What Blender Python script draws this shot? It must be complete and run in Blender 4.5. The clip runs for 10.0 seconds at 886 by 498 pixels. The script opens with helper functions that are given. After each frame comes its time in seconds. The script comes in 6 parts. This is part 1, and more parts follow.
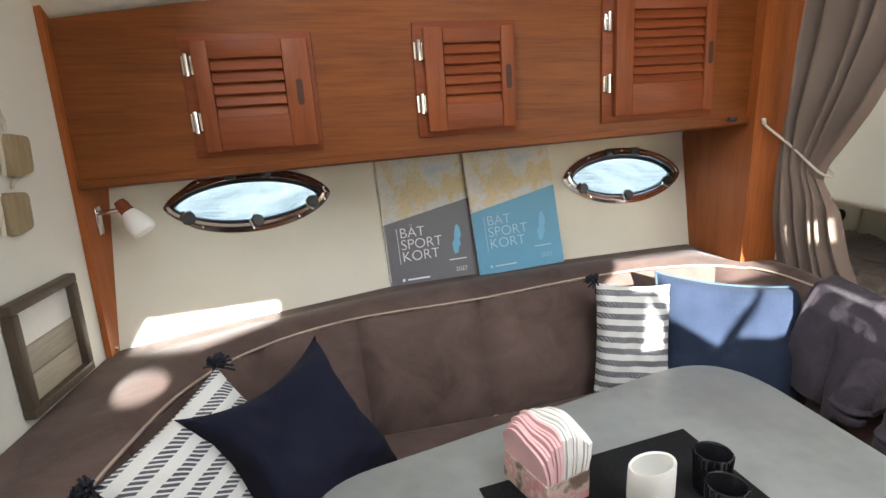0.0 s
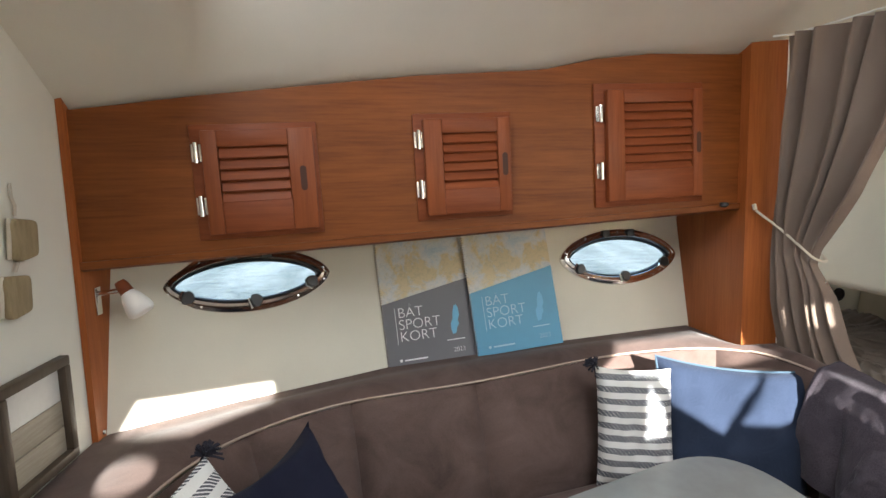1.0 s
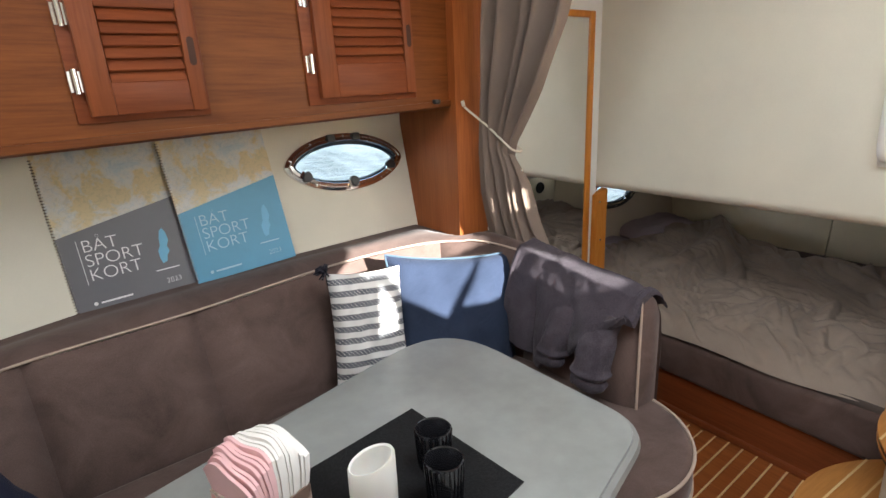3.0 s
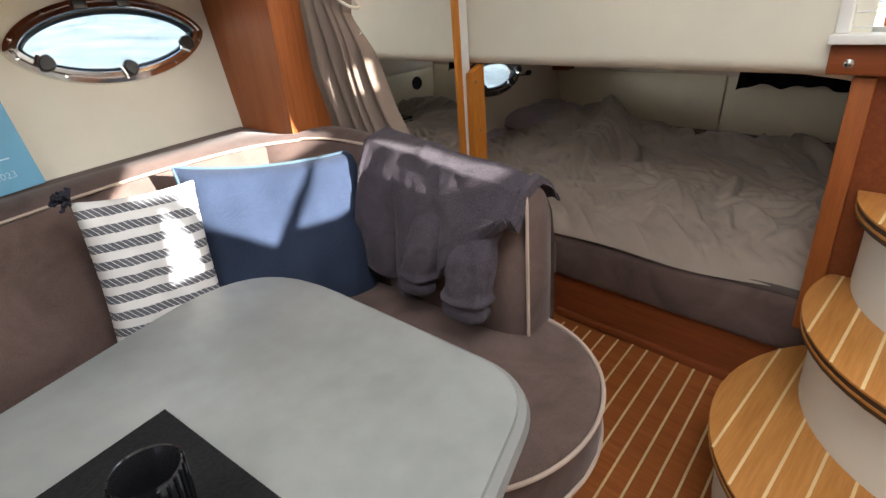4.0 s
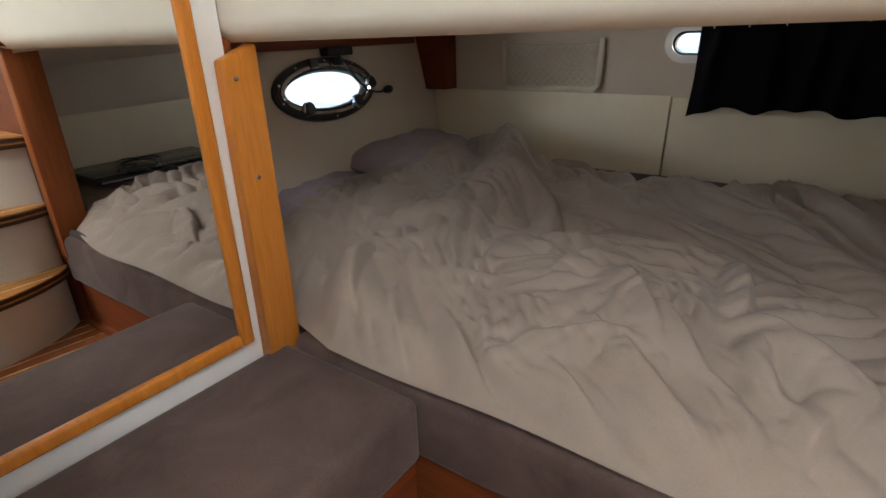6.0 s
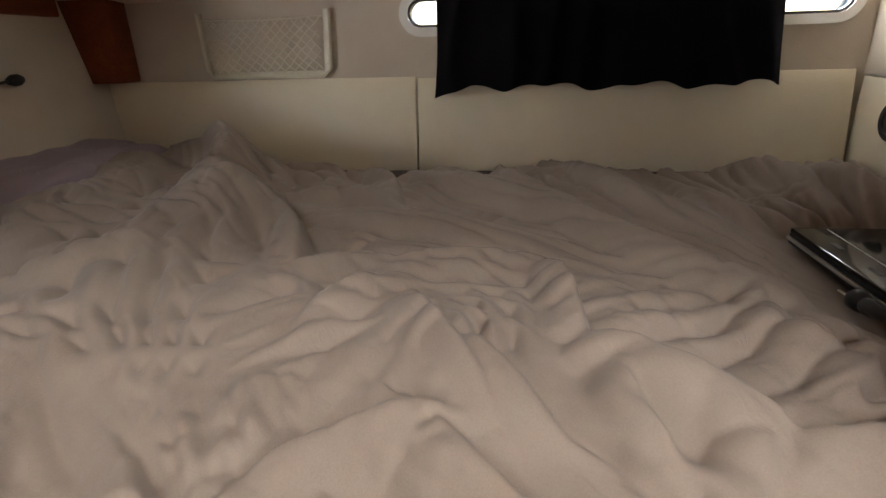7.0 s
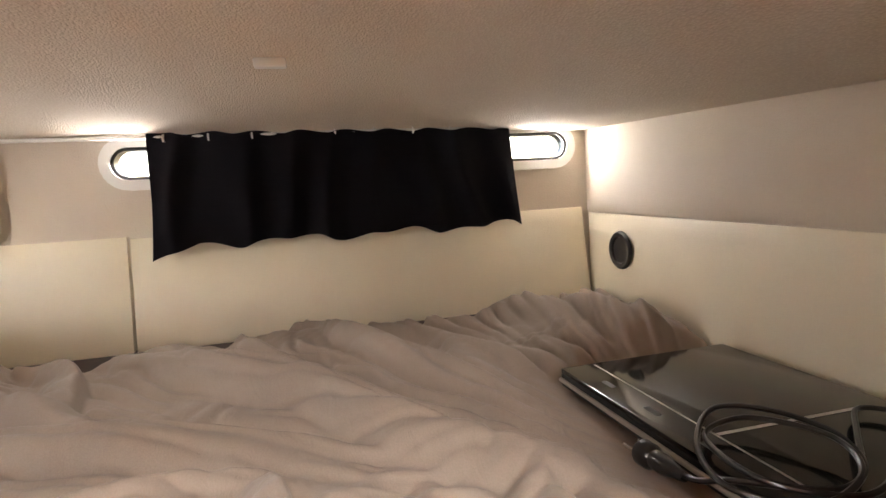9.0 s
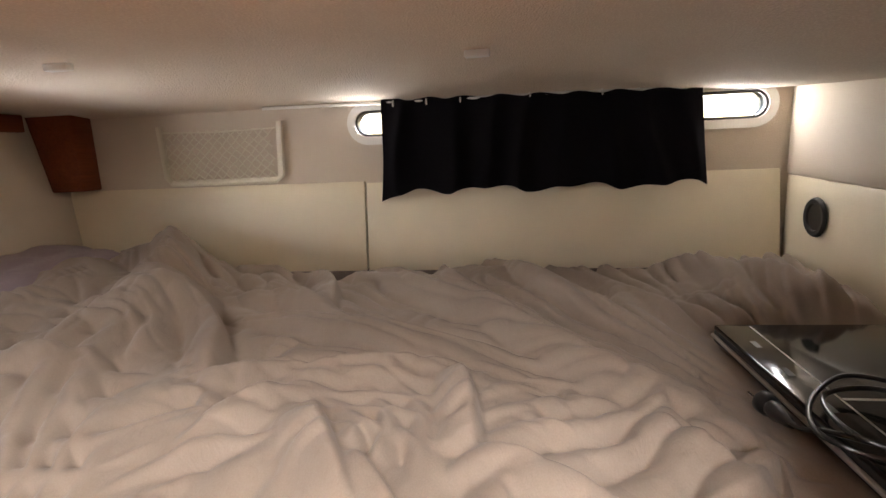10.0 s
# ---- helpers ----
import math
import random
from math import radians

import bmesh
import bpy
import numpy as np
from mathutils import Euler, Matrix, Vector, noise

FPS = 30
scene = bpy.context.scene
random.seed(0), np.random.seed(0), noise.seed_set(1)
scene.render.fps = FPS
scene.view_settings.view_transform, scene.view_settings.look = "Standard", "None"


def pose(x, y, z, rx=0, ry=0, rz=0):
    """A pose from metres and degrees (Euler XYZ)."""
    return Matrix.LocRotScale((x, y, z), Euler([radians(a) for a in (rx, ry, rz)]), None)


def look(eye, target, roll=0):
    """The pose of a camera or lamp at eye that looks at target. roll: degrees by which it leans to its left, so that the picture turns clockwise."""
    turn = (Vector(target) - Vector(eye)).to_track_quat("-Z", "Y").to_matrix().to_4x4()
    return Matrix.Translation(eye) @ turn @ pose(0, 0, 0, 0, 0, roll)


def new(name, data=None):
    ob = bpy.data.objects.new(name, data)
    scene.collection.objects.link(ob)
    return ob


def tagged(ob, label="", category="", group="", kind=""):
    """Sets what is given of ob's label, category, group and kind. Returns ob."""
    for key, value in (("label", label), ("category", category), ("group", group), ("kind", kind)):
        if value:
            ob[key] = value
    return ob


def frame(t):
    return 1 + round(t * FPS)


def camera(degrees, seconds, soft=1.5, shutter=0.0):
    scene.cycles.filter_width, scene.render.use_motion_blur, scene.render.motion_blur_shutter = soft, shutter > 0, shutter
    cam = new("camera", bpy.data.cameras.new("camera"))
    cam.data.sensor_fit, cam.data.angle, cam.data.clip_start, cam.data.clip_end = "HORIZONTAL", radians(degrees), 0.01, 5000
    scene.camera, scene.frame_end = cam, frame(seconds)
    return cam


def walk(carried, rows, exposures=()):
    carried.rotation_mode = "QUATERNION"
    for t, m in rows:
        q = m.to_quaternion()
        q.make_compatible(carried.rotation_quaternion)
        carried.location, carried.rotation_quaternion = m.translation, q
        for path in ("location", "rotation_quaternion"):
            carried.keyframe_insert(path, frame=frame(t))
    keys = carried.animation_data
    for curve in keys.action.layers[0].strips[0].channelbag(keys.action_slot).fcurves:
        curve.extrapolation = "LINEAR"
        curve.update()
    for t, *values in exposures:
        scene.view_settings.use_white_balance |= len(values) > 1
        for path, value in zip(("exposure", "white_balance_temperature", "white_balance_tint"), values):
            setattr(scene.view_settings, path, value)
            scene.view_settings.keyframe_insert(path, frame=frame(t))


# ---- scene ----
cam = camera(79.5, 10.0)
PATH = [
    (0, (0.136, 0.096, 1.289), (0.354, 2.022, 0.797), -2.2),
    (0.5, (0.137, 0.095, 1.305), (0.357, 2.058, 0.991), -1.8),
    (1, (0.143, 0.092, 1.319), (0.374, 2.065, 1.088), -1.7),
    (1.5, (0.177, 0.091, 1.315), (0.59, 2.034, 1.083), -1.5),
    (2, (0.225, 0.104, 1.308), (0.927, 1.96, 1.055), -1.6),
    (2.2, (0.241, 0.107, 1.302), (1.036, 1.919, 1.012), -2.0),
    (3.3, (0.286, 0.185, 1.212), (1.369, 1.731, 0.551), -2.9),
    (3.5, (0.341, 0.223, 1.173), (1.461, 1.71, 0.442), -3.5),
    (4, (0.587, 0.357, 1.093), (1.81, 1.685, 0.232), -4.8),
    (4.5, (0.816, 0.448, 1.058), (2.109, 1.692, 0.174), -4.0),
    (5, (0.986, 0.517, 1.015), (2.331, 1.697, 0.121), -2.1),
    (5.2, (1.046, 0.581, 0.987), (2.43, 1.732, 0.114), -1.6),
    (6.3, (1.483, 0.857, 0.857), (3.044, 1.882, 0.141), -2.6),
    (6.5, (1.531, 0.885, 0.838), (3.157, 1.802, 0.12), -2.6),
    (7, (1.699, 0.913, 0.772), (3.541, 1.212, 0.054), -1.8),
    (7.5, (1.834, 0.9, 0.751), (3.671, 0.574, 0.031), -2.7),
    (8, (1.898, 0.866, 0.738), (3.693, 0.203, 0.154), -2.6),
    (8.5, (1.901, 0.832, 0.73), (3.708, 0.086, 0.309), -2.6),
    (9, (1.879, 0.818, 0.741), (3.818, 0.372, 0.544), -3.6),
    (9.5, (1.833, 0.819, 0.748), (3.826, 0.755, 0.598), -3.1),
    (10, (1.72, 0.8, 0.783), (3.662, 1.084, 0.397), -2.6),
]
EXPOSURES = [(0.0, 2.85, 6200, 8), (1.0, 2.65, 6200, 8), (2.2, 2.65, 6200, 8), (3.5, 2.8, 6300, 10), (4.5, 2.9, 6400, 10), (5.2, 3.05, 6450, 10), (6.3, 3.6, 6200, 9), (7.0, 3.9, 6600, 12), (7.5, 4.25, 6900, 15), (8.0, 4.8, 7050, 17), (9.0, 5.2, 7050, 17), (9.5, 5.15, 7050, 17), (10.0, 4.6, 7000, 17)]
walk(cam, [(t, look(eye, target, roll)) for t, eye, target, roll in PATH], EXPOSURES)

# ---- light ----
SUN_DIR = Vector((-0.15, 1.0, -0.30)).normalized()
world = bpy.data.worlds.new("sky")
scene.world = world
world.use_nodes = True
wn = world.node_tree.nodes
sky = wn.new("ShaderNodeTexSky")
sky.sky_type = "NISHITA"
sky.sun_disc = False
sky.sun_elevation = math.asin(-SUN_DIR.z)
sky.sun_rotation = math.atan2(-SUN_DIR.x, -SUN_DIR.y)
wn["Background"].inputs[1].default_value = 0.1
world.node_tree.links.new(sky.outputs[0], wn["Background"].inputs[0])
sun = new("sun", bpy.data.lights.new("sun", "SUN"))
sun.data.energy, sun.data.angle, sun.data.color = 5.0, radians(0.4), (1.0, 0.95, 0.87)
sun.matrix_basis = look((0, -8, 5), Vector((0, -8, 5)) + SUN_DIR)


def window_light(name, eye, target, w, h, power, color):
    """An area lamp for daylight at an opening, seen or added."""
    la = bpy.data.lights.new(name, "AREA")
    la.shape, la.size, la.size_y, la.energy, la.color = "RECTANGLE", w, h, power, color
    ob = new(name, la)
    ob.matrix_basis = look(eye, target)
    return ob


# added fill lamp along the unseen starboard side
window_light("starboard_fill", (0.9, -1.10, 1.47), (0.7, 1.0, 0.9), 1.7, 0.36, 0.38, (1.0, 0.97, 0.93))
window_light("companionway_daylight", (1.88, 0.0, 1.36), (0.6, 0.5, 0.7), 1.0, 0.6, 0.9, (0.95, 0.97, 1.0))
# next two: added overhead fill for saloon and berth, out of view
window_light("overhead_fill", (0.85, 0.25, 1.88), (1.15, 0.3, 0), 0.7, 0.55, 2.0, (0.97, 0.98, 1.0))
window_light("forward_fill", (-0.1, 0.80, 1.86), (1.9, 0.78, 0.6), 0.5, 0.5, 1.6, (0.97, 0.98, 1.0))
window_light("berth_window_daylight", (3.02, 1.165, 0.84), (2.0, 1.1, 0.6), 0.08, 0.05, 0.02, (0.95, 0.98, 1.0))
window_light("berth_window_daylight", (3.02, 0.31, 0.84), (2.6, 0.2, 0.75), 0.13, 0.05, 0.026, (0.95, 0.98, 1.0))
window_light("berth_port_daylight", (2.12, 2.62, 0.64), (2.5, 1.95, 0.74), 0.75, 0.6, 1.9, (0.95, 0.98, 1.0))


# ---- materials ----
def ramp(nt, fac, stops):
    r = nt.nodes.new("ShaderNodeValToRGB")
    while len(r.color_ramp.elements) < len(stops):
        r.color_ramp.elements.new(0.5)
    for e, (p, c) in zip(r.color_ramp.elements, stops):
        e.position, e.color = p, (*c, 1)
    nt.links.new(fac, r.inputs[0])
    return r.outputs[0]


def coords(nt, scale=(1, 1, 1), rot=(0, 0, 0), kind="Object"):
    tc = nt.nodes.new("ShaderNodeTexCoord")
    mp = nt.nodes.new("ShaderNodeMapping")
    mp.inputs["Scale"].default_value = scale
    mp.inputs["Rotation"].default_value = [radians(a) for a in rot]
    nt.links.new(tc.outputs[kind], mp.inputs[0])
    return mp.outputs[0]


def noise_tex(nt, vec, scale, detail=4, rough=0.55, distortion=0.0):
    n = nt.nodes.new("ShaderNodeTexNoise")
    n.inputs["Scale"].default_value, n.inputs["Detail"].default_value = scale, detail
    n.inputs["Roughness"].default_value, n.inputs["Distortion"].default_value = rough, distortion
    nt.links.new(vec, n.inputs["Vector"])
    return n.outputs[0]


def mixc(nt, fac, a, b, mode="MIX"):
    m = nt.nodes.new("ShaderNodeMix")
    m.data_type, m.blend_type = "RGBA", mode
    for sock, v in ((m.inputs[0], fac), (m.inputs[6], a), (m.inputs[7], b)):
        if isinstance(v, (int, float)):
            sock.default_value = v
        elif isinstance(v, tuple):
            sock.default_value = (*v, 1)
        else:
            nt.links.new(v, sock)
    return m.outputs[2]


def bump(nt, height, strength, dist, bsdf, normal=None):
    b = nt.nodes.new("ShaderNodeBump")
    b.inputs["Strength"].default_value, b.inputs["Distance"].default_value = strength, dist
    nt.links.new(height, b.inputs["Height"])
    if normal is not None:
        nt.links.new(normal, b.inputs["Normal"])
    nt.links.new(b.outputs[0], bsdf.inputs["Normal"])
    return b.outputs[0]


def mat(name):
    m = bpy.data.materials.new(name)
    m.use_nodes = True
    return m, m.node_tree, m.node_tree.nodes["Principled BSDF"]


def plain(name, col, rough=0.5, metal=0.0, vary=0.12, grain=60, relief=0.15, sheen=0.0, coat=0.0):
    m, nt, b = mat(name)
    v = coords(nt)
    big = noise_tex(nt, v, 5, 3)
    fine = noise_tex(nt, v, grain, 4)
    lo, hi = tuple(c * (1 - vary) for c in col), tuple(min(1, c * (1 + vary)) for c in col)
    c = ramp(nt, big, [(0.3, lo), (0.7, hi)])
    c = mixc(nt, 0.25, c, ramp(nt, fine, [(0.3, lo), (0.7, hi)]))
    nt.links.new(c, b.inputs["Base Color"])
    b.inputs["Roughness"].default_value, b.inputs["Metallic"].default_value = rough, metal
    b.inputs["Sheen Weight"].default_value, b.inputs["Coat Weight"].default_value = sheen, coat
    if relief:
        bump(nt, fine, relief, 0.002, b)
    return m


def wood(name, dark, mid, light, along=(1.2, 14, 14), rough=0.5, coat=0.04):
    """Veneer or solid timber with long grain along x (or another axis by its scales)."""
    m, nt, b = mat(name)
    tc = nt.nodes.new("ShaderNodeTexCoord")
    oi = nt.nodes.new("ShaderNodeObjectInfo")
    add = nt.nodes.new("ShaderNodeVectorMath")
    add.operation = "ADD"
    comb = nt.nodes.new("ShaderNodeMath")
    comb.operation = "MULTIPLY"
    comb.inputs[1].default_value = 7.0
    nt.links.new(oi.outputs["Random"], comb.inputs[0])
    nt.links.new(tc.outputs["Object"], add.inputs[0])
    nt.links.new(comb.outputs[0], add.inputs[1])
    mp = nt.nodes.new("ShaderNodeMapping")
    mp.inputs["Scale"].default_value = along
    nt.links.new(add.outputs[0], mp.inputs[0])
    big = noise_tex(nt, mp.outputs[0], 1.6, 5, 0.6, 0.6)
    mp2 = nt.nodes.new("ShaderNodeMapping")
    mp2.inputs["Scale"].default_value = tuple(a * (3.0 if a > 5 else 1.6) for a in along)
    nt.links.new(add.outputs[0], mp2.inputs[0])
    fine = noise_tex(nt, mp2.outputs[0], 3.5, 6, 0.7)
    c = ramp(nt, big, [(0.25, dark), (0.5, mid), (0.78, light)])
    c2 = ramp(nt, fine, [(0.3, tuple(x * 0.72 for x in mid)), (0.65, light)])
    c = mixc(nt, 0.5, c, c2)
    nt.links.new(c, b.inputs["Base Color"])
    b.inputs["Roughness"].default_value = rough
    b.inputs["Specular IOR Level"].default_value = 0.25
    b.inputs["Coat Weight"].default_value, b.inputs["Coat Roughness"].default_value = coat, 0.25
    bump(nt, fine, 0.12, 0.001, b)
    return m


def suede(name, col):
    m, nt, b = mat(name)
    v = coords(nt)
    big = noise_tex(nt, v, 7, 4, 0.6, 0.8)
    fine = noise_tex(nt, v, 420, 2)
    c = ramp(nt, big, [(0.3, tuple(x * 0.6 for x in col)), (0.7, tuple(x * 1.4 for x in col))])
    c = mixc(nt, 0.3, c, ramp(nt, fine, [(0.3, tuple(x * 0.6 for x in col)), (0.7, tuple(x * 1.4 for x in col))]))
    nt.links.new(c, b.inputs["Base Color"])
    b.inputs["Roughness"].default_value = 0.9
    b.inputs["Sheen Weight"].default_value, b.inputs["Sheen Roughness"].default_value = 0.16, 0.4
    b.inputs["Specular IOR Level"].default_value = 0.12
    mid = noise_tex(nt, v, 16, 3)
    n = bump(nt, fine, 0.2, 0.001, b)
    bump(nt, mid, 0.25, 0.008, b, n)
    return m


def weave(name, a, c2, scale, rough=0.85, relief=0.4, along="Object", big_vary=0.15, sheen=0.15):
    """Woven cloth: two crossed wave patterns and soft stains."""
    m, nt, b = mat(name)
    v = coords(nt, kind=along)
    outs = []
    for axis in ("X", "Y", "Z"):
        w = nt.nodes.new("ShaderNodeTexWave")
        w.bands_direction = axis
        w.inputs["Scale"].default_value, w.inputs["Distortion"].default_value = scale, 1.5
        w.inputs["Detail"].default_value = 1
        nt.links.new(v, w.inputs[0])
        outs.append(w.outputs[1])
    mx = nt.nodes.new("ShaderNodeMath")
    mx.operation = "MAXIMUM"
    nt.links.new(outs[0], mx.inputs[0])
    nt.links.new(outs[1], mx.inputs[1])
    mx2 = nt.nodes.new("ShaderNodeMath")
    mx2.operation = "MULTIPLY"
    nt.links.new(mx.outputs[0], mx2.inputs[0])
    nt.links.new(outs[2], mx2.inputs[1])
    c = mixc(nt, mx2.outputs[0], a, c2)
    big = noise_tex(nt, v, 6, 4)
    c = mixc(nt, big_vary, c, ramp(nt, big, [(0.35, tuple(x * 0.5 for x in a)), (0.65, c2)]))
    nt.links.new(c, b.inputs["Base Color"])
    b.inputs["Roughness"].default_value, b.inputs["Sheen Weight"].default_value = rough, sheen
    b.inputs["Specular IOR Level"].default_value = 0.12
    bump(nt, mx2.outputs[0], relief, 0.001, b)
    return m


TEAK = wood("teak_veneer", (0.075, 0.0165, 0.003), (0.155, 0.041, 0.007), (0.25, 0.077, 0.0148))
# upright grain; lighter than TEAK, with bounced sunlight put into the colour
TEAK_UP_LIT = wood("teak_upright_lit", (0.2, 0.05, 0.011), (0.31, 0.085, 0.019), (0.42, 0.13, 0.034), along=(14, 14, 1.2))
MAHOG = wood("mahogany_frame", (0.11, 0.025, 0.008), (0.175, 0.042, 0.013), (0.25, 0.068, 0.021))
MAHOG_J = wood("mahogany_jamb", (0.2, 0.05, 0.012), (0.29, 0.08, 0.02), (0.38, 0.12, 0.03), along=(14, 14, 1.2))
MAHOG_Y = wood("mahogany_fascia", (0.13, 0.03, 0.009), (0.2, 0.05, 0.015), (0.28, 0.078, 0.024), along=(14, 1.2, 14))
HONEY = wood("honey_teak_post", (0.4, 0.12, 0.012), (0.56, 0.19, 0.022), (0.66, 0.26, 0.05), along=(10, 10, 1.4), rough=0.3)
STEPTOP = wood("step_teak", (0.36, 0.14, 0.03), (0.47, 0.2, 0.048), (0.58, 0.27, 0.08), along=(1.5, 12, 12), rough=0.35)
FLOORW = wood("floor_teak", (0.2, 0.05, 0.012), (0.3, 0.085, 0.02), (0.4, 0.13, 0.036), along=(12, 1.2, 12), rough=0.3, coat=0.5)
INLAY = plain("maple_inlay", (0.72, 0.52, 0.26), 0.4)
CREAM = plain("cream_liner", (0.74, 0.70, 0.58), 0.6, vary=0.05, grain=260, relief=0.12)
LINER = plain("white_liner", (0.76, 0.74, 0.66), 0.6, vary=0.04, grain=260, relief=0.1)
VINYL = plain("cream_vinyl", (0.82, 0.74, 0.57), 0.48, vary=0.06, grain=320, relief=0.2)
CEIL, cnt, cb = mat("beige_ceiling_cloth")
cv = coords(cnt, (1.0, 1.7, 1.0))
vo = cnt.nodes.new("ShaderNodeTexVoronoi")
vo.inputs["Scale"].default_value = 210
cnt.links.new(cv, vo.inputs["Vector"])
cfac = ramp(cnt, vo.outputs["Distance"], [(0.1, (0.80, 0.71, 0.60)), (0.55, (0.60, 0.50, 0.40))])
cbig = ramp(cnt, noise_tex(cnt, cv, 3.5, 4), [(0.3, (0.72, 0.63, 0.52)), (0.7, (0.80, 0.72, 0.61))])
cnt.links.new(mixc(cnt, 0.5, cbig, cfac), cb.inputs["Base Color"])
cb.inputs["Roughness"].default_value = 0.95
cbm = bump(cnt, vo.outputs["Distance"], 0.7, -0.0015, cb)
TAUPE = plain("taupe_lining", (0.64, 0.56, 0.46), 0.9, vary=0.06, grain=380, relief=0.5)
SUEDE = suede("brown_suede", (0.119, 0.081, 0.07))
PIPING = plain("beige_piping", (0.44, 0.34, 0.27), 0.7)
LAMIN = plain("grey_laminate", (0.245, 0.252, 0.24), 0.42, vary=0.22, grain=38, relief=0.05)
SHEET, shnt, shb = mat("taupe_bedsheet")
shv = coords(shnt)
shc = ramp(shnt, noise_tex(shnt, shv, 6, 4), [(0.3, (0.275, 0.218, 0.175)), (0.7, (0.355, 0.288, 0.235))])
shf = noise_tex(shnt, shv, 600, 2)
shnt.links.new(mixc(shnt, 0.2, shc, ramp(shnt, shf, [(0.3, (0.23, 0.18, 0.145)), (0.7, (0.40, 0.335, 0.28))])), shb.inputs["Base Color"])
shb.inputs["Roughness"].default_value, shb.inputs["Sheen Weight"].default_value = 0.9, 0.1
crease = noise_tex(shnt, coords(shnt, (1.0, 1.6, 1.0), (0, 0, 40)), 22, 5, 0.6, 1.2)
shn = bump(shnt, crease, 0.22, 0.008, shb)
bump(shnt, shf, 0.05, 0.0006, shb, shn)
BLACK = plain("black_rubber", (0.012, 0.012, 0.013), 0.5)
CHROME = plain("chrome", (0.78, 0.77, 0.75), 0.14, 1.0, vary=0.04, relief=0.0)
WHITE = plain("white_paint", (0.8, 0.79, 0.75), 0.4, vary=0.04)


# ---- mesh helpers ----
def finish(name, bm, material, smooth=True, angle=40):
    bmesh.ops.recalc_face_normals(bm, faces=bm.faces[:])
    me = bpy.data.meshes.new(name)
    if smooth:
        for f in bm.faces:
            f.smooth = True
        for e in bm.edges:
            if len(e.link_faces) == 2 and e.calc_face_angle(0) > radians(angle):
                e.smooth = False
    bm.to_mesh(me)
    bm.free()
    for m in material if isinstance(material, (list, tuple)) else [material]:
        me.materials.append(m)
    return me


def thing(name, bm, material, label, category="", group="", kind="", smooth=True, angle=40):
    ob = new(name, finish(name, bm, material, smooth, angle))
    return tagged(ob, label, category, group, kind)


def empty(name, at, label, category="", group="", kind=""):
    ob = new(name)
    ob.empty_display_size = 0.05
    ob.matrix_basis = at if isinstance(at, Matrix) else Matrix.Translation(at)
    return tagged(ob, label, category, group, kind)


def part(name, bm, material, parent, label="", smooth=True, angle=40):
    """One mesh under a thing; its coordinates are the parent's own."""
    ob = new(name, finish(name, bm, material, smooth, angle))
    ob.parent = parent
    return tagged(ob, label)


def box(x0, x1, y0, y1, z0, z1, bev=0.0, seg=2, bm=None):
    own = bmesh.new()
    vs = [own.verts.new((x, y, z)) for x in (x0, x1) for y in (y0, y1) for z in (z0, z1)]
    for q in ((0, 1, 3, 2), (4, 6, 7, 5), (0, 4, 5, 1), (2, 3, 7, 6), (0, 2, 6, 4), (1, 5, 7, 3)):
        own.faces.new([vs[i] for i in q])
    if bev:
        bmesh.ops.bevel(own, geom=own.edges[:], offset=bev, segments=seg, profile=0.5, affect="EDGES")
    if bm is None:
        return own
    tmp = bpy.data.meshes.new("tmp")
    own.to_mesh(tmp)
    own.free()
    bm.from_mesh(tmp)
    bpy.data.meshes.remove(tmp)
    return bm


def prism(poly, z0, z1, bev=0.0, seg=2, top=None):
    """An upright prism over a plan polygon [(x, y)]; z0/z1 may be functions of (x, y)."""
    bm = bmesh.new()
    f0 = z0 if callable(z0) else (lambda x, y: z0)
    f1 = z1 if callable(z1) else (lambda x, y: z1)
    a = [bm.verts.new((x, y, f0(x, y))) for x, y in poly]
    b = [bm.verts.new((x, y, f1(x, y))) for x, y in poly]
    n = len(poly)
    bm.faces.new(a)
    tf = bm.faces.new(b)
    for i in range(n):
        bm.faces.new((a[i], a[(i + 1) % n], b[(i + 1) % n], b[i]))
    bmesh.ops.recalc_face_normals(bm, faces=bm.faces[:])
    if bev:
        es = [e for e in bm.edges if (e.verts[0] in b and e.verts[1] in b) or (e.verts[0] in a and e.verts[1] in a)]
        bmesh.ops.bevel(bm, geom=es, offset=bev, segments=seg, profile=0.5, affect="EDGES")
    return bm


def tube(pts, r, n=10, closed=False, bm=None, flat=1.0):
    """A round rod along points."""
    bm = bm or bmesh.new()
    pts = [Vector(p) for p in pts]
    rings = []
    m = len(pts)
    ref = Vector((0, 0, 1))
    for i, p in enumerate(pts):
        a = pts[(i - 1) % m] if closed or i else p
        b = pts[(i + 1) % m] if closed or i < m - 1 else p
        d = (b - a).normalized()
        u = ref - d * ref.dot(d)
        if u.length < 0.05:
            u = Vector((1, 0, 0)) - d * d.x
        u.normalize()
        ref = u
        w = d.cross(u)
        rr = r(i / (m - 1)) if callable(r) else r
        rings.append([bm.verts.new(p + (u * math.cos(k * math.tau / n) * flat + w * math.sin(k * math.tau / n)) * rr) for k in range(n)])
    for i in range(m if closed else m - 1):
        A, B = rings[i], rings[(i + 1) % m]
        for k in range(n):
            bm.faces.new((A[k], A[(k + 1) % n], B[(k + 1) % n], B[k]))
    if not closed:
        bm.faces.new(rings[0])
        bm.faces.new(rings[-1])
    return bm


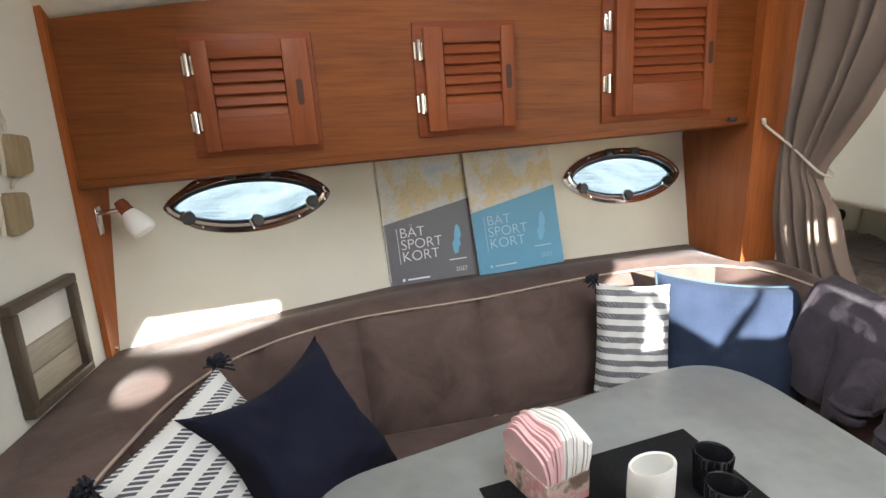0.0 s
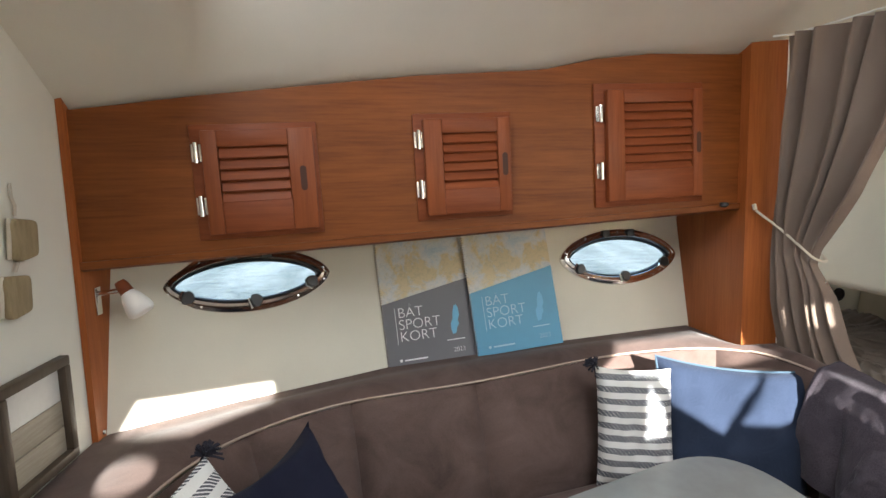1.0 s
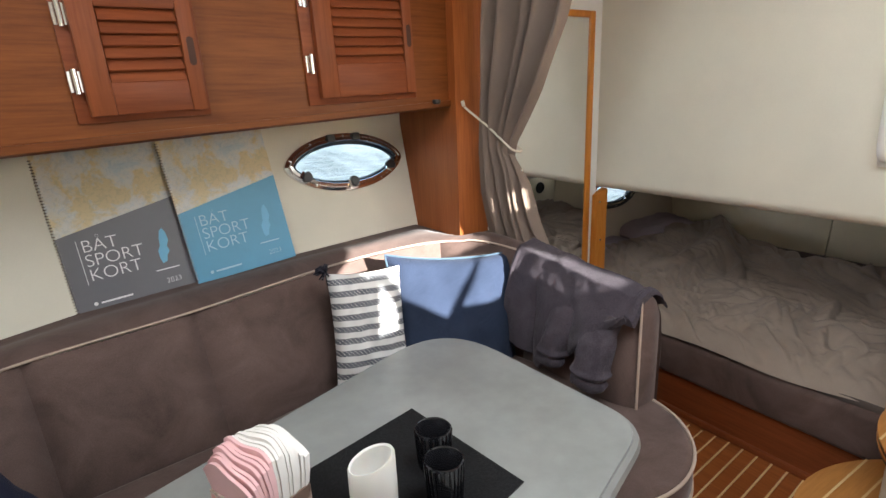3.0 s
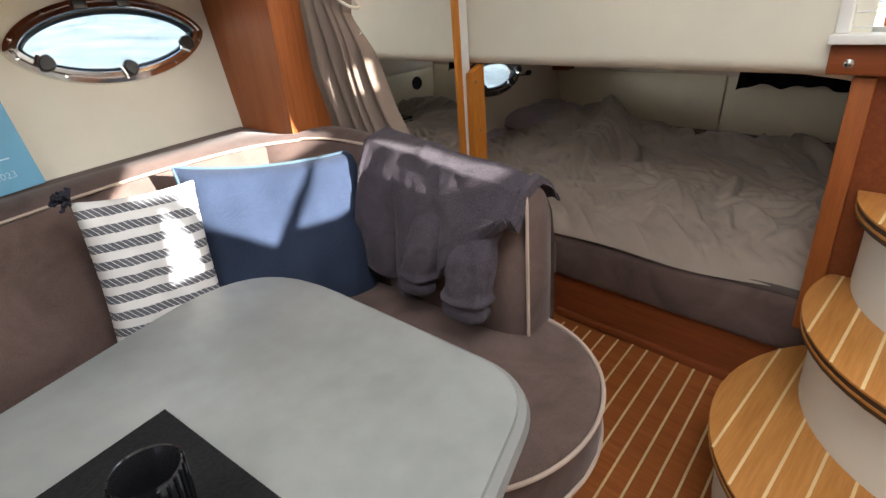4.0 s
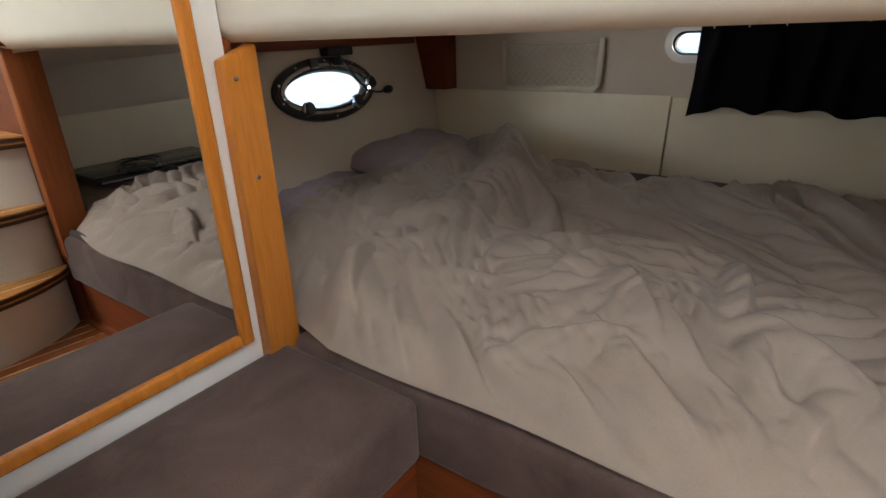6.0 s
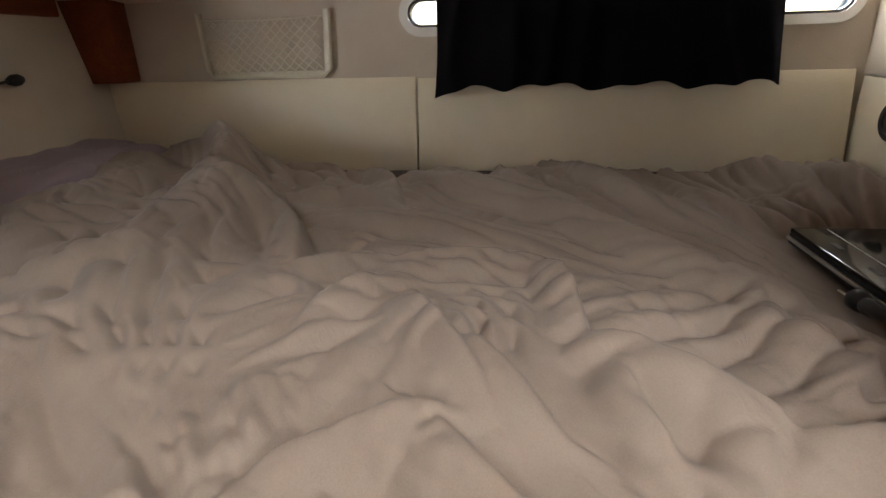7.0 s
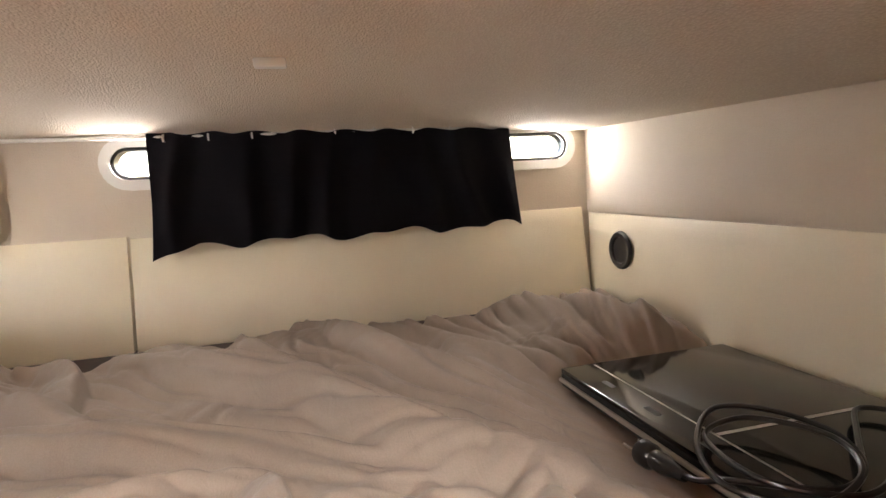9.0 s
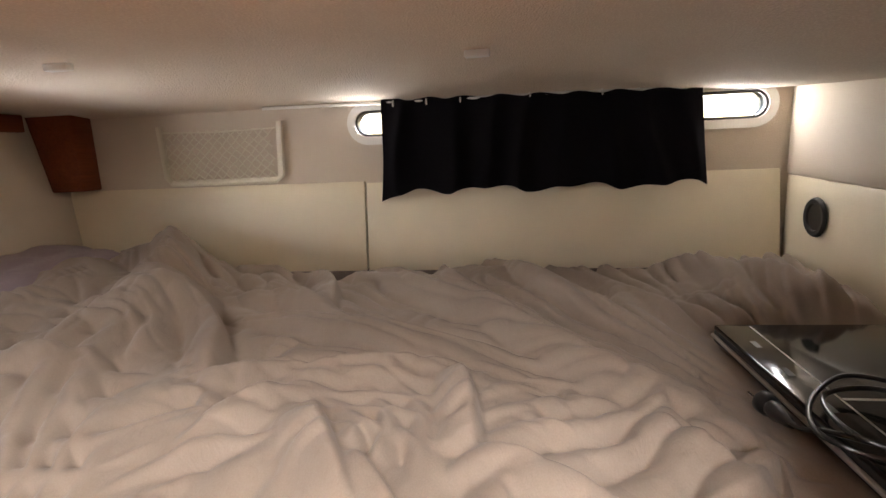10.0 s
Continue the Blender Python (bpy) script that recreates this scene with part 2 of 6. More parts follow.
def lathe(profile, n=32, at=(0, 0, 0), bm=None):
    """Turned about z: profile [(r, z)]."""
    bm = bm or bmesh.new()
    rings = []
    for r, z in profile:
        if r < 1e-6:
            rings.append([bm.verts.new((at[0], at[1], at[2] + z))])
        else:
            rings.append([bm.verts.new((at[0] + r * math.cos(k * math.tau / n), at[1] + r * math.sin(k * math.tau / n), at[2] + z)) for k in range(n)])
    for A, B in zip(rings, rings[1:]):
        for k in range(n):
            q = [A[k % len(A)], A[(k + 1) % len(A)], B[(k + 1) % len(B)], B[k % len(B)]]
            q = list(dict.fromkeys(q))
            if len(q) > 2:
                bm.faces.new(q)
    return bm


def sheet(fn, nu, nv, thick=0.0, bm=None):
    """A surface fn(u, v) -> point, u and v from 0 to 1; given a thickness, a closed slab fn(u, v, w)."""
    bm = bm or bmesh.new()
    layers = []
    for w in ((0, 1) if thick else (0,)):
        layers.append([[bm.verts.new(fn(i / nu, j / nv, w) if thick else fn(i / nu, j / nv)) for j in range(nv + 1)] for i in range(nu + 1)])
    for g in layers:
        for i in range(nu):
            for j in range(nv):
                bm.faces.new((g[i][j], g[i + 1][j], g[i + 1][j + 1], g[i][j + 1]))
    if thick:
        a, b = layers
        for i in range(nu):
            bm.faces.new((a[i][0], a[i + 1][0], b[i + 1][0], b[i][0]))
            bm.faces.new((a[i][nv], a[i + 1][nv], b[i + 1][nv], b[i][nv]))
        for j in range(nv):
            bm.faces.new((a[0][j], a[0][j + 1], b[0][j + 1], b[0][j]))
            bm.faces.new((a[nu][j], a[nu][j + 1], b[nu][j + 1], b[nu][j]))
    return bm


def rounded(poly, r, n=6):
    """A plan polygon with its corners rounded; r: one radius or one for each corner."""
    out = []
    m = len(poly)
    for i in range(m):
        p, a, b = Vector(poly[i]), Vector(poly[i - 1]), Vector(poly[(i + 1) % m])
        rr = r[i] if isinstance(r, (list, tuple)) else r
        u, v = (a - p).normalized(), (b - p).normalized()
        half = math.acos(max(-1, min(1, u.dot(v)))) / 2
        d = min(rr / math.tan(half), (a - p).length * 0.49, (b - p).length * 0.49)
        for k in range(n + 1):
            t = k / n
            out.append(tuple((p + u * d) * (1 - t) ** 2 + p * 2 * t * (1 - t) + (p + v * d) * t ** 2))
    return out


def cut(ob, cutters):
    """Openings through a wall."""
    for c in cutters:
        md = ob.modifiers.new("opening", "BOOLEAN")
        md.object, md.operation, md.solver = c, "DIFFERENCE", "EXACT"
    dg = bpy.context.evaluated_depsgraph_get()
    me = bpy.data.meshes.new_from_object(ob.evaluated_get(dg))
    ob.modifiers.clear()
    old = ob.data
    ob.data = me
    bpy.data.meshes.remove(old)
    for c in cutters:
        d = c.data
        bpy.data.objects.remove(c)
        bpy.data.meshes.remove(d)


def lerp_table(table, x):
    if x <= table[0][0]:
        return table[0][1]
    for (a, va), (b, vb) in zip(table, table[1:]):
        if x <= b:
            t = (x - a) / (b - a)
            return va + (vb - va) * t
    return table[-1][1]


# ---- the plan ----
FLOOR = 0.06
BULK = -0.55            # forward bulkhead
HULL = [(-0.7, 1.33), (-0.51, 1.425), (-0.27, 1.55), (0.14, 1.715), (0.45, 1.775), (0.76, 1.805), (1.29, 1.85), (1.6, 1.87)]


def hull_y(x, z):
    return lerp_table(HULL, x) + 0.25 * (z - 0.75)


def cab_y(x):
    return 1.385 + (x + 0.55) * 0.128


def ledge_z(x):
    return 0.735 + 0.045 * max(0.0, min(1.0, (x + 0.5) / 1.3)) + 0.02 * max(0.0, min(1.0, (x - 0.8) / 0.5))

# ---- the large structure ----
# floor of teak planks with pale inlays (the planks lie at the end of the file)
thing("floor", box(BULK, 2.0, -1.12, 1.75, 0.0, FLOOR - 0.004), FLOORW, "red-brown teak cabin sole with pale inlaid strips", "floor", kind="structure")


def hull_slab(u, v, w, x0=BULK - 0.06, x1=1.36, z0=0.0, z1=1.75):
    x, z = x0 + (x1 - x0) * u, z0 + (z1 - z0) * v
    return (x, hull_y(x, z) + 0.05 * w, z)


def lens(a, b, n=56, power=1.3):
    """Outline of a pointed oval port."""
    out = []
    for k in range(n):
        th = k * math.tau / n
        s = math.sin(th)
        out.append((a * math.cos(th), b * math.copysign(abs(s) ** power, s)))
    return out


def port_frame(x, z, yfun):
    """A local frame at a port: x along the wall, y outwards, z up the wall."""
    e = 0.02
    tx = Vector((2 * e, yfun(x + e, z) - yfun(x - e, z), 0)).normalized()
    tz = Vector((0, yfun(x, z + e) - yfun(x, z - e), 2 * e)).normalized()
    ty = tz.cross(tx).normalized()
    tz = tx.cross(ty).normalized()
    return Matrix.Translation((x, yfun(x, z), z)) @ Matrix((tx, ty, tz)).transposed().to_4x4()


def port_cutter(frame_m, a, b, power):
    bm = bmesh.new()
    o = lens(a, b, power=power)
    f = [bm.verts.new((x, -0.3, z)) for x, z in o]
    g = [bm.verts.new((x, 0.3, z)) for x, z in o]
    n = len(o)
    bm.faces.new(f)
    bm.faces.new(g)
    for i in range(n):
        bm.faces.new((f[i], f[(i + 1) % n], g[(i + 1) % n], g[i]))
    c = new("cutter", finish("cutter", bm, CREAM, False))
    c.matrix_world = frame_m
    bpy.context.view_layer.update()
    return c


PORTS = [(-0.232, 1.072, 0.232, 0.090), (0.985, 1.052, 0.226, 0.100)]
hull_wall = thing("wall_hull", sheet(hull_slab, 40, 24, 1), CREAM, "cream padded hull lining beside the settee", "wall", kind="structure")
frames = [port_frame(x, z, hull_y) for x, z, a, b in PORTS]
cut(hull_wall, [port_cutter(f, p[2] - 0.012, p[3] - 0.01, 1.25) for f, p in zip(frames, PORTS)])

# forward bulkhead, with its teak edge trim
thing("wall_forward", box(BULK - 0.05, BULK, -1.2, 1.45, 0.0, 2.1), LINER, "off-white forward bulkhead", "wall", kind="structure")


def teak_edge(u, v, w):
    z = 0.66 + (1.56 - 0.66) * v
    y0 = 1.385 - 0.012
    y1 = hull_y(BULK + 0.02, z) + 0.01
    if z > 1.17:
        y1 = y0 + 0.03
    return (BULK + 0.001 + 0.014 * w, y0 + (y1 - y0) * u, z)


thing("trim_forward", sheet(teak_edge, 2, 40, 1), TEAK_UP_LIT, "teak edging panel on the forward bulkhead", "trim", kind="structure")

# saloon ceiling, curved down to the lockers
CEIL_TOP = [(-0.6, 1.50), (-0.25, 1.545), (0.26, 1.6), (0.6, 1.622), (0.74, 1.652), (0.93, 1.674), (1.2, 1.68), (2.0, 1.74)]


def ceiling(u, v, w):
    x = BULK - 0.05 + (2.0 - BULK + 0.05) * u
    y = 1.8 - 3.0 * v
    base = lerp_table(CEIL_TOP, x)
    t = max(0.0, min(1.0, (cab_y(x) + 0.02 - y) / 0.9))
    z = base + (1.9 - base) * (1 - (1 - t) ** 2)
    return (x, y, z + 0.04 * w)


ceil = thing("ceiling", sheet(ceiling, 40, 60, 1), LINER, "off-white curved cabin headlining", "ceiling", kind="structure")
# unseen ceiling openings, added for the two overhead fill lamps
fill_hole_f = new("cutter", finish("cutter", box(-0.37, 0.17, 0.53, 1.07, 1.5, 2.4), LINER, False))
fill_hole_c = new("cutter", finish("cutter", box(0.5, 1.2, -0.03, 0.53, 1.5, 2.4), LINER, False))

# unseen starboard side behind the camera, added to mask the sun to patches
side = thing("wall_starboard", box(BULK - 0.05, 2.0, -1.14, -1.12, 0.0, 2.1), LINER, "unseen off-white cabin side with holes for the sun patches", "wall", kind="structure")
bpy.context.view_layer.update()
cut(ceil, [fill_hole_c, fill_hole_f])
# opaque plates above the added openings block the direct sun
SHIELD, _, frb = mat("opaque_shield")
frb.inputs["Base Color"].default_value = (0.8, 0.82, 0.82, 1)
frb.inputs["Roughness"].default_value = 0.7
thing("sun_shield", box(-0.40, 0.20, 0.50, 1.10, 1.945, 1.965, 0.004), SHIELD, "unseen white plate that keeps sun out of the forward opening", "hatch", kind="structure")
thing("sun_shield", box(0.47, 1.23, -0.06, 0.56, 1.945, 1.965, 0.004), SHIELD, "unseen white plate that keeps sun out of the overhead opening", "hatch", kind="structure")


def hole_cutter(pts):
    bm = bmesh.new()
    f = [bm.verts.new((x, -1.3, z)) for x, z in pts]
    g = [bm.verts.new((x, -1.0, z)) for x, z in pts]
    n = len(pts)
    bm.faces.new(f)
    bm.faces.new(g)
    for k in range(n):
        bm.faces.new((f[k], f[(k + 1) % n], g[(k + 1) % n], g[k]))
    c = new("cutter", finish("cutter", bm, LINER, False))
    bpy.context.view_layer.update()
    return c


# holes shaped after the sun patches wanted on hull, settee, curtain and blanket
SUN_HOLES = [[(-0.13, 1.500), (-0.088, 1.583), (0.233, 1.603), (0.233, 1.552), (0.05, 1.50)],
         [(-0.045 + 0.054 * math.cos(k * math.tau / 20), 1.45 + 0.027 * math.sin(k * math.tau / 20)) for k in range(20)],
         [(1.19, 1.555), (1.31, 1.650), (1.635, 1.668), (1.665, 1.592), (1.60, 1.562), (1.531, 1.535), (1.397, 1.383), (1.31, 1.46), (1.262, 1.55)],
         [(1.187, 1.36), (1.232, 1.535), (1.252, 1.47), (1.254, 1.39), (1.20, 1.385)],
         [(1.722, 1.722), (1.752, 1.732), (1.758, 1.655), (1.732, 1.665)],
         [(1.548, 1.538), (1.592, 1.548), (1.64, 1.545), (1.61, 1.42), (1.53, 1.40), (1.45, 1.405)]]
cut(side, [hole_cutter(p) for p in SUN_HOLES])

# aft bulkhead beside the steps, with a window over it
aft = thing("wall_companionway", box(1.93, 1.98, -1.2, 0.55, 0.0, 2.1), MAHOG, "red-brown teak bulkhead beside the steps", "wall", kind="structure")
cut(aft, [new("cutter", finish("cutter", box(1.8, 2.1, -0.5, 0.545, 0.985, 1.72), MAHOG, False))])

# ---- overhang over the berth: cream face, rounded lower edge, then the berth ceiling ----
OVER_X = 1.90


def overhang(u, v):
    y = 0.56 + (1.72 - 0.56) * u
    s = v
    r = 0.035
    zb = 0.885 - 0.002 * (y - 0.6)
    if s < 0.4:
        return (OVER_X + 0.01 * s, y, 1.61 - (1.61 - zb - r) * s / 0.4)
    if s < 0.6:
        a = (s - 0.4) / 0.2 * math.pi / 2
        return (OVER_X + 0.004 + r - r * math.cos(a), y, zb + r - r * math.sin(a))
    k = (s - 0.6) / 0.4
    return (OVER_X + 0.004 + r + 0.02 * k, y, zb)


thing("wall_overhang", sheet(overhang, 30, 40), CREAM, "cream padded face of the cockpit overhang", "wall", kind="structure")
thing("wall_over_beam", box(1.915, 1.96, 0.3, 1.8, 1.6, 2.1), LINER, "off-white panel above the teak beam", "wall", kind="structure")
thing("beam", box(1.862, 1.93, 0.4, 1.72, 1.6, 1.73, 0.006), MAHOG_Y, "red-brown teak beam under the headlining", "beam", kind="structure")

AFT_X = 3.03


def berth_ceil(u, v, w):
    x = 1.94 + (AFT_X + 0.06 - 1.94) * u
    y = 0.12 + (2.16 - 0.12) * v
    k = max(0.0, min(1.0, (y - 0.2) / 0.5))
    k = k * k * (3 - 2 * k)
    z = 0.885 + 0.04 * math.sin(math.pi * min(1, u * 1.02)) * k - 0.055 * (AFT_X - x) * (1 - k) - 0.012 * (1 - k)
    return (x, y, z + 0.04 * w)


thing("ceiling_berth", sheet(berth_ceil, 30, 30, 1), CEIL, "beige woven cloth ceiling over the berth", "ceiling", kind="structure")


def berth_hull_y(x, z):
    return 1.955 + (x - 2.44) * 0.10 + 0.22 * (z - 0.72)


def berth_hull(u, v, w):
    x, z = 1.9 + (AFT_X + 0.1 - 1.9) * u, 0.2 + 0.75 * v
    return (x, berth_hull_y(x, z) + 0.04 * w, z)


bh = thing("wall_berth_hull", sheet(berth_hull, 24, 14, 1), TAUPE, "taupe cloth lining on the berth's hull side", "wall", kind="structure")
PORT3 = (2.452, 0.752, 0.207, 0.086)
frame3 = port_frame(PORT3[0], PORT3[1], berth_hull_y)
cut(bh, [port_cutter(frame3, PORT3[2] - 0.02, PORT3[3] - 0.013, 1.1)])
bw = thing("wall_berth_aft", box(AFT_X, AFT_X + 0.05, 0.1, 2.2, 0.2, 0.95), TAUPE, "taupe cloth lining on the berth's aft wall", "wall", kind="structure")
bpy.context.view_layer.update()


def slot(y0, y1, z0, z1, n=10):
    r = (z1 - z0) / 2
    zc = (z0 + z1) / 2
    return [(y1 - r + r * math.sin(a), zc + r * math.cos(a)) for a in [math.pi * k / n for k in range(n + 1)]] + \
           [(y0 + r - r * math.sin(a), zc - r * math.cos(a)) for a in [math.pi * k / n for k in range(n + 1)]]


def slot_prism(pts, x0, x1):
    bm = bmesh.new()
    a = [bm.verts.new((x0, y, z)) for y, z in pts]
    b = [bm.verts.new((x1, y, z)) for y, z in pts]
    n = len(pts)
    bm.faces.new(a)
    bm.faces.new(b)
    for i in range(n):
        bm.faces.new((a[i], a[(i + 1) % n], b[(i + 1) % n], b[i]))
    return bm


cut(bw, [new("cutter", finish("cutter", slot_prism(slot(0.25, 1.193, 0.808, 0.872), 2.9, 3.2), TAUPE, False))])
thing("wall_berth_side", box(1.96, AFT_X + 0.05, 0.14, 0.195, 0.2, 0.95), TAUPE, "taupe cloth lining on the berth's inner side", "wall", kind="structure")

# mirror bulkhead between saloon and berth
thing("wall_mirror", box(1.36, 1.90, 1.585, 1.63, 0.0, 1.75), WHITE, "white bulkhead that carries the mirror", "wall", kind="structure")
thing("wall_wardrobe", box(1.882, 1.925, 1.602, 2.05, 0.3, 0.9), TEAK_UP_LIT, "teak side of the wardrobe behind the mirror", "wall", kind="structure")
thing("wall_locker_end", prism([(1.235, 1.575), (1.36, 1.585), (1.36, 1.95), (1.235, 1.95)], 0.3, 1.72), TEAK_UP_LIT, "teak end panel of the lockers", "wall", kind="structure")
SEA, snt, sb = mat("sea")
sv = coords(snt, (1.0, 2.6, 1.0))
w1, w2 = noise_tex(snt, sv, 1.6, 5, 0.6, 0.5), noise_tex(snt, sv, 7, 4, 0.6)
# pale and dark ripples put the sky's reflection into the base colour
w0 = noise_tex(snt, coords(snt, (0.5, 0.16, 1.0)), 0.9, 8, 0.75, 0.4)
snt.links.new(ramp(snt, w0, [(0.38, (0.05, 0.075, 0.095)), (0.62, (0.27, 0.32, 0.35))]), sb.inputs["Base Color"])
sb.inputs["Roughness"].default_value, sb.inputs["Specular IOR Level"].default_value = 0.3, 0.12
nb = bump(snt, w1, 1.0, 0.35, sb)
bump(snt, w2, 0.8, 0.08, sb, nb)
thing("water", box(-400, 400, 2.6, 900, -0.9, -0.6), SEA, "bright rippled sea", "water", kind="structure")


# ---- ports ----
GLASS, gnt, gb = mat("port_glass")
gb.inputs["Transmission Weight"].default_value, gb.inputs["Roughness"].default_value = 1.0, 0.02
gb.inputs["IOR"].default_value = 1.1
BRONZE = plain("polished_port_rim", (0.62, 0.56, 0.5), 0.16, 1.0, vary=0.15, relief=0.0)
SMOKE = plain("smoked_plastic", (0.03, 0.028, 0.027), 0.35)


def rim(outline, profile, closed=True):
    """Sweep a profile [(offset outwards, y)] round a flat outline."""
    bm = bmesh.new()
    n = len(outline)
    rows = []
    for i, (x, z) in enumerate(outline):
        a, b = Vector(outline[i - 1]), Vector(outline[(i + 1) % n])
        t = (b - a).normalized()
        nx, nz = t.y, -t.x
        rows.append([bm.verts.new((x + nx * o, y, z + nz * o)) for o, y in profile])
    m = len(profile)
    for i in range(n):
        A, B = rows[i], rows[(i + 1) % n]
        for k in range(m):
            bm.faces.new((A[k], A[(k + 1) % m], B[(k + 1) % m], B[k]))
    return bm


def port(frame_m, a, b, power, latches, label, rim_mat):
    p = empty("porthole", frame_m, label, "porthole", "ports in the hull", "")
    out = lens(a, b, 72, power)
    part("flange", rim(out, [(0.0, -0.001), (-0.002, -0.010), (-0.012, -0.014), (-0.022, -0.008), (-0.022, 0.03), (-0.016, 0.03), (-0.015, -0.001)]), rim_mat, p, "polished metal flange")
    inner = lens(a - 0.022, b - 0.02, 72, power)
    part("hinged_ring", rim(inner, [(0.004, -0.004), (0.002, -0.016), (-0.006, -0.018), (-0.012, -0.01), (-0.012, 0.012), (0.004, 0.012)]), CHROME if rim_mat is CHROME else BRONZE, p)
    gk = lens(a - 0.033, b - 0.03, 72, power)
    part("gasket", rim(gk, [(0.003, -0.008), (-0.004, -0.012), (-0.008, -0.004), (-0.008, 0.008), (0.003, 0.008)]), BLACK, p, "black rubber gasket")
    bm = bmesh.new()
    for y in (-0.002, 0.003):
        bm.faces.new([bm.verts.new((x, y, z)) for x, z in lens(a - 0.036, b - 0.033, 72, power)])
    pane = part("pane", bm, GLASS, p, smooth=False)
    pane.visible_shadow = False
    for ang in latches:
        x, z = (a - 0.03) * math.cos(ang), (b - 0.028) * math.copysign(abs(math.sin(ang)) ** power, math.sin(ang))
        m = Matrix.Translation((x, -0.016, z)) @ Matrix.Rotation(-(ang + math.pi / 2) * 0.8, 4, "Y")
        bm = bmesh.new()
        pr = [(-0.02, 0.004), (-0.016, 0.018), (-0.004, 0.027), (0.008, 0.026), (0.018, 0.014), (0.02, 0.002), (0.008, -0.006), (-0.008, -0.006)]
        f = [bm.verts.new(m @ Vector((u, -0.014, v))) for u, v in pr]
        g = [bm.verts.new(m @ Vector((u, 0.004, v))) for u, v in pr]
        bm.faces.new(f)
        bm.faces.new(g)
        for k in range(len(pr)):
            bm.faces.new((f[k], f[(k + 1) % len(pr)], g[(k + 1) % len(pr)], g[k]))
        bmesh.ops.bevel(bm, geom=bm.edges[:], offset=0.003, segments=1, affect="EDGES")
        la = part("latch", bm, SMOKE, p, "dark plastic dog latch")
        bm = tube([m @ Vector((-0.012, -0.004, -0.008)), m @ Vector((0.012, -0.004, -0.008))], 0.005, 8)
        part("pivot", bm, CHROME, la, "chrome pivot")
    for hx in (-0.045, 0.05):
        part("hinge", box(hx - 0.015, hx + 0.015, -0.022, -0.002, b - 0.03, b - 0.004, 0.003), SMOKE, p)
    for k in range(10):
        ang = k * math.tau / 10 + 0.3
        x, z = (a - 0.011) * math.cos(ang), (b - 0.011) * math.copysign(abs(math.sin(ang)) ** power, math.sin(ang))
        bm = lathe([(0, 0.003), (0.003, 0.0025), (0.0042, 0)], 8)
        bm.transform(Matrix.Translation((x, -0.0135, z)) @ Matrix.Rotation(math.pi / 2, 4, "X"))
        part("screw", bm, CHROME, p)
    return p


LATCH = (math.radians(212), math.radians(270), math.radians(325))
port(frames[0], PORTS[0][2], PORTS[0][3], 1.25, LATCH, "pointed oval porthole with bronze-toned rim and dark latches", BRONZE)
port(frames[1], PORTS[1][2], PORTS[1][3], 1.25, LATCH, "pointed oval porthole with chrome rim and dark latches", CHROME)
port(frame3, PORT3[2], PORT3[3], 1.05, (math.radians(228), math.radians(300), math.radians(350)), "small oval porthole with dark rim beside the berth", SMOKE)


# ---- overhead lockers with louvred doors ----
def cab_frame():
    a = math.atan(0.128)
    return Matrix.Translation((BULK, cab_y(BULK), 0)) @ Matrix.Rotation(a, 4, "Z")


CM = cab_frame()
CI = CM.inverted()
CLEN = (1.238 - BULK) / math.cos(math.atan(0.128))


def cab_bottom(u):
    return 1.168 + 0.040 * u


locker = empty("overhead_locker", CM, "varnished teak overhead locker with three louvred doors", "locker")


def locker_front(u, v, w):
    x = u * CLEN
    top = lerp_table(CEIL_TOP, x * 0.992 + BULK) + 0.004
    z = cab_bottom(x) + (top - cab_bottom(x)) * v
    return (x, 0.018 * w, z)


part("front_panel", sheet(locker_front, 40, 6, 1), TEAK, locker)
part("bottom_panel", sheet(lambda u, v, w: (u * CLEN, 0.018 + (0.47 * v) * min(1, 0.35 + u * 2.2), cab_bottom(u * CLEN) + 0.012 + 0.016 * w), 24, 3, 1), MAHOG, locker, "dark teak underside")
part("bottom_lip", sheet(lambda u, v, w: (u * CLEN, -0.012 + 0.03 * v, cab_bottom(u * CLEN) - 0.018 + 0.022 * w + (0.006 if v in (0, 1) else 0) * (1 - w)), 24, 3, 1), TEAK, locker, "rounded teak lip")


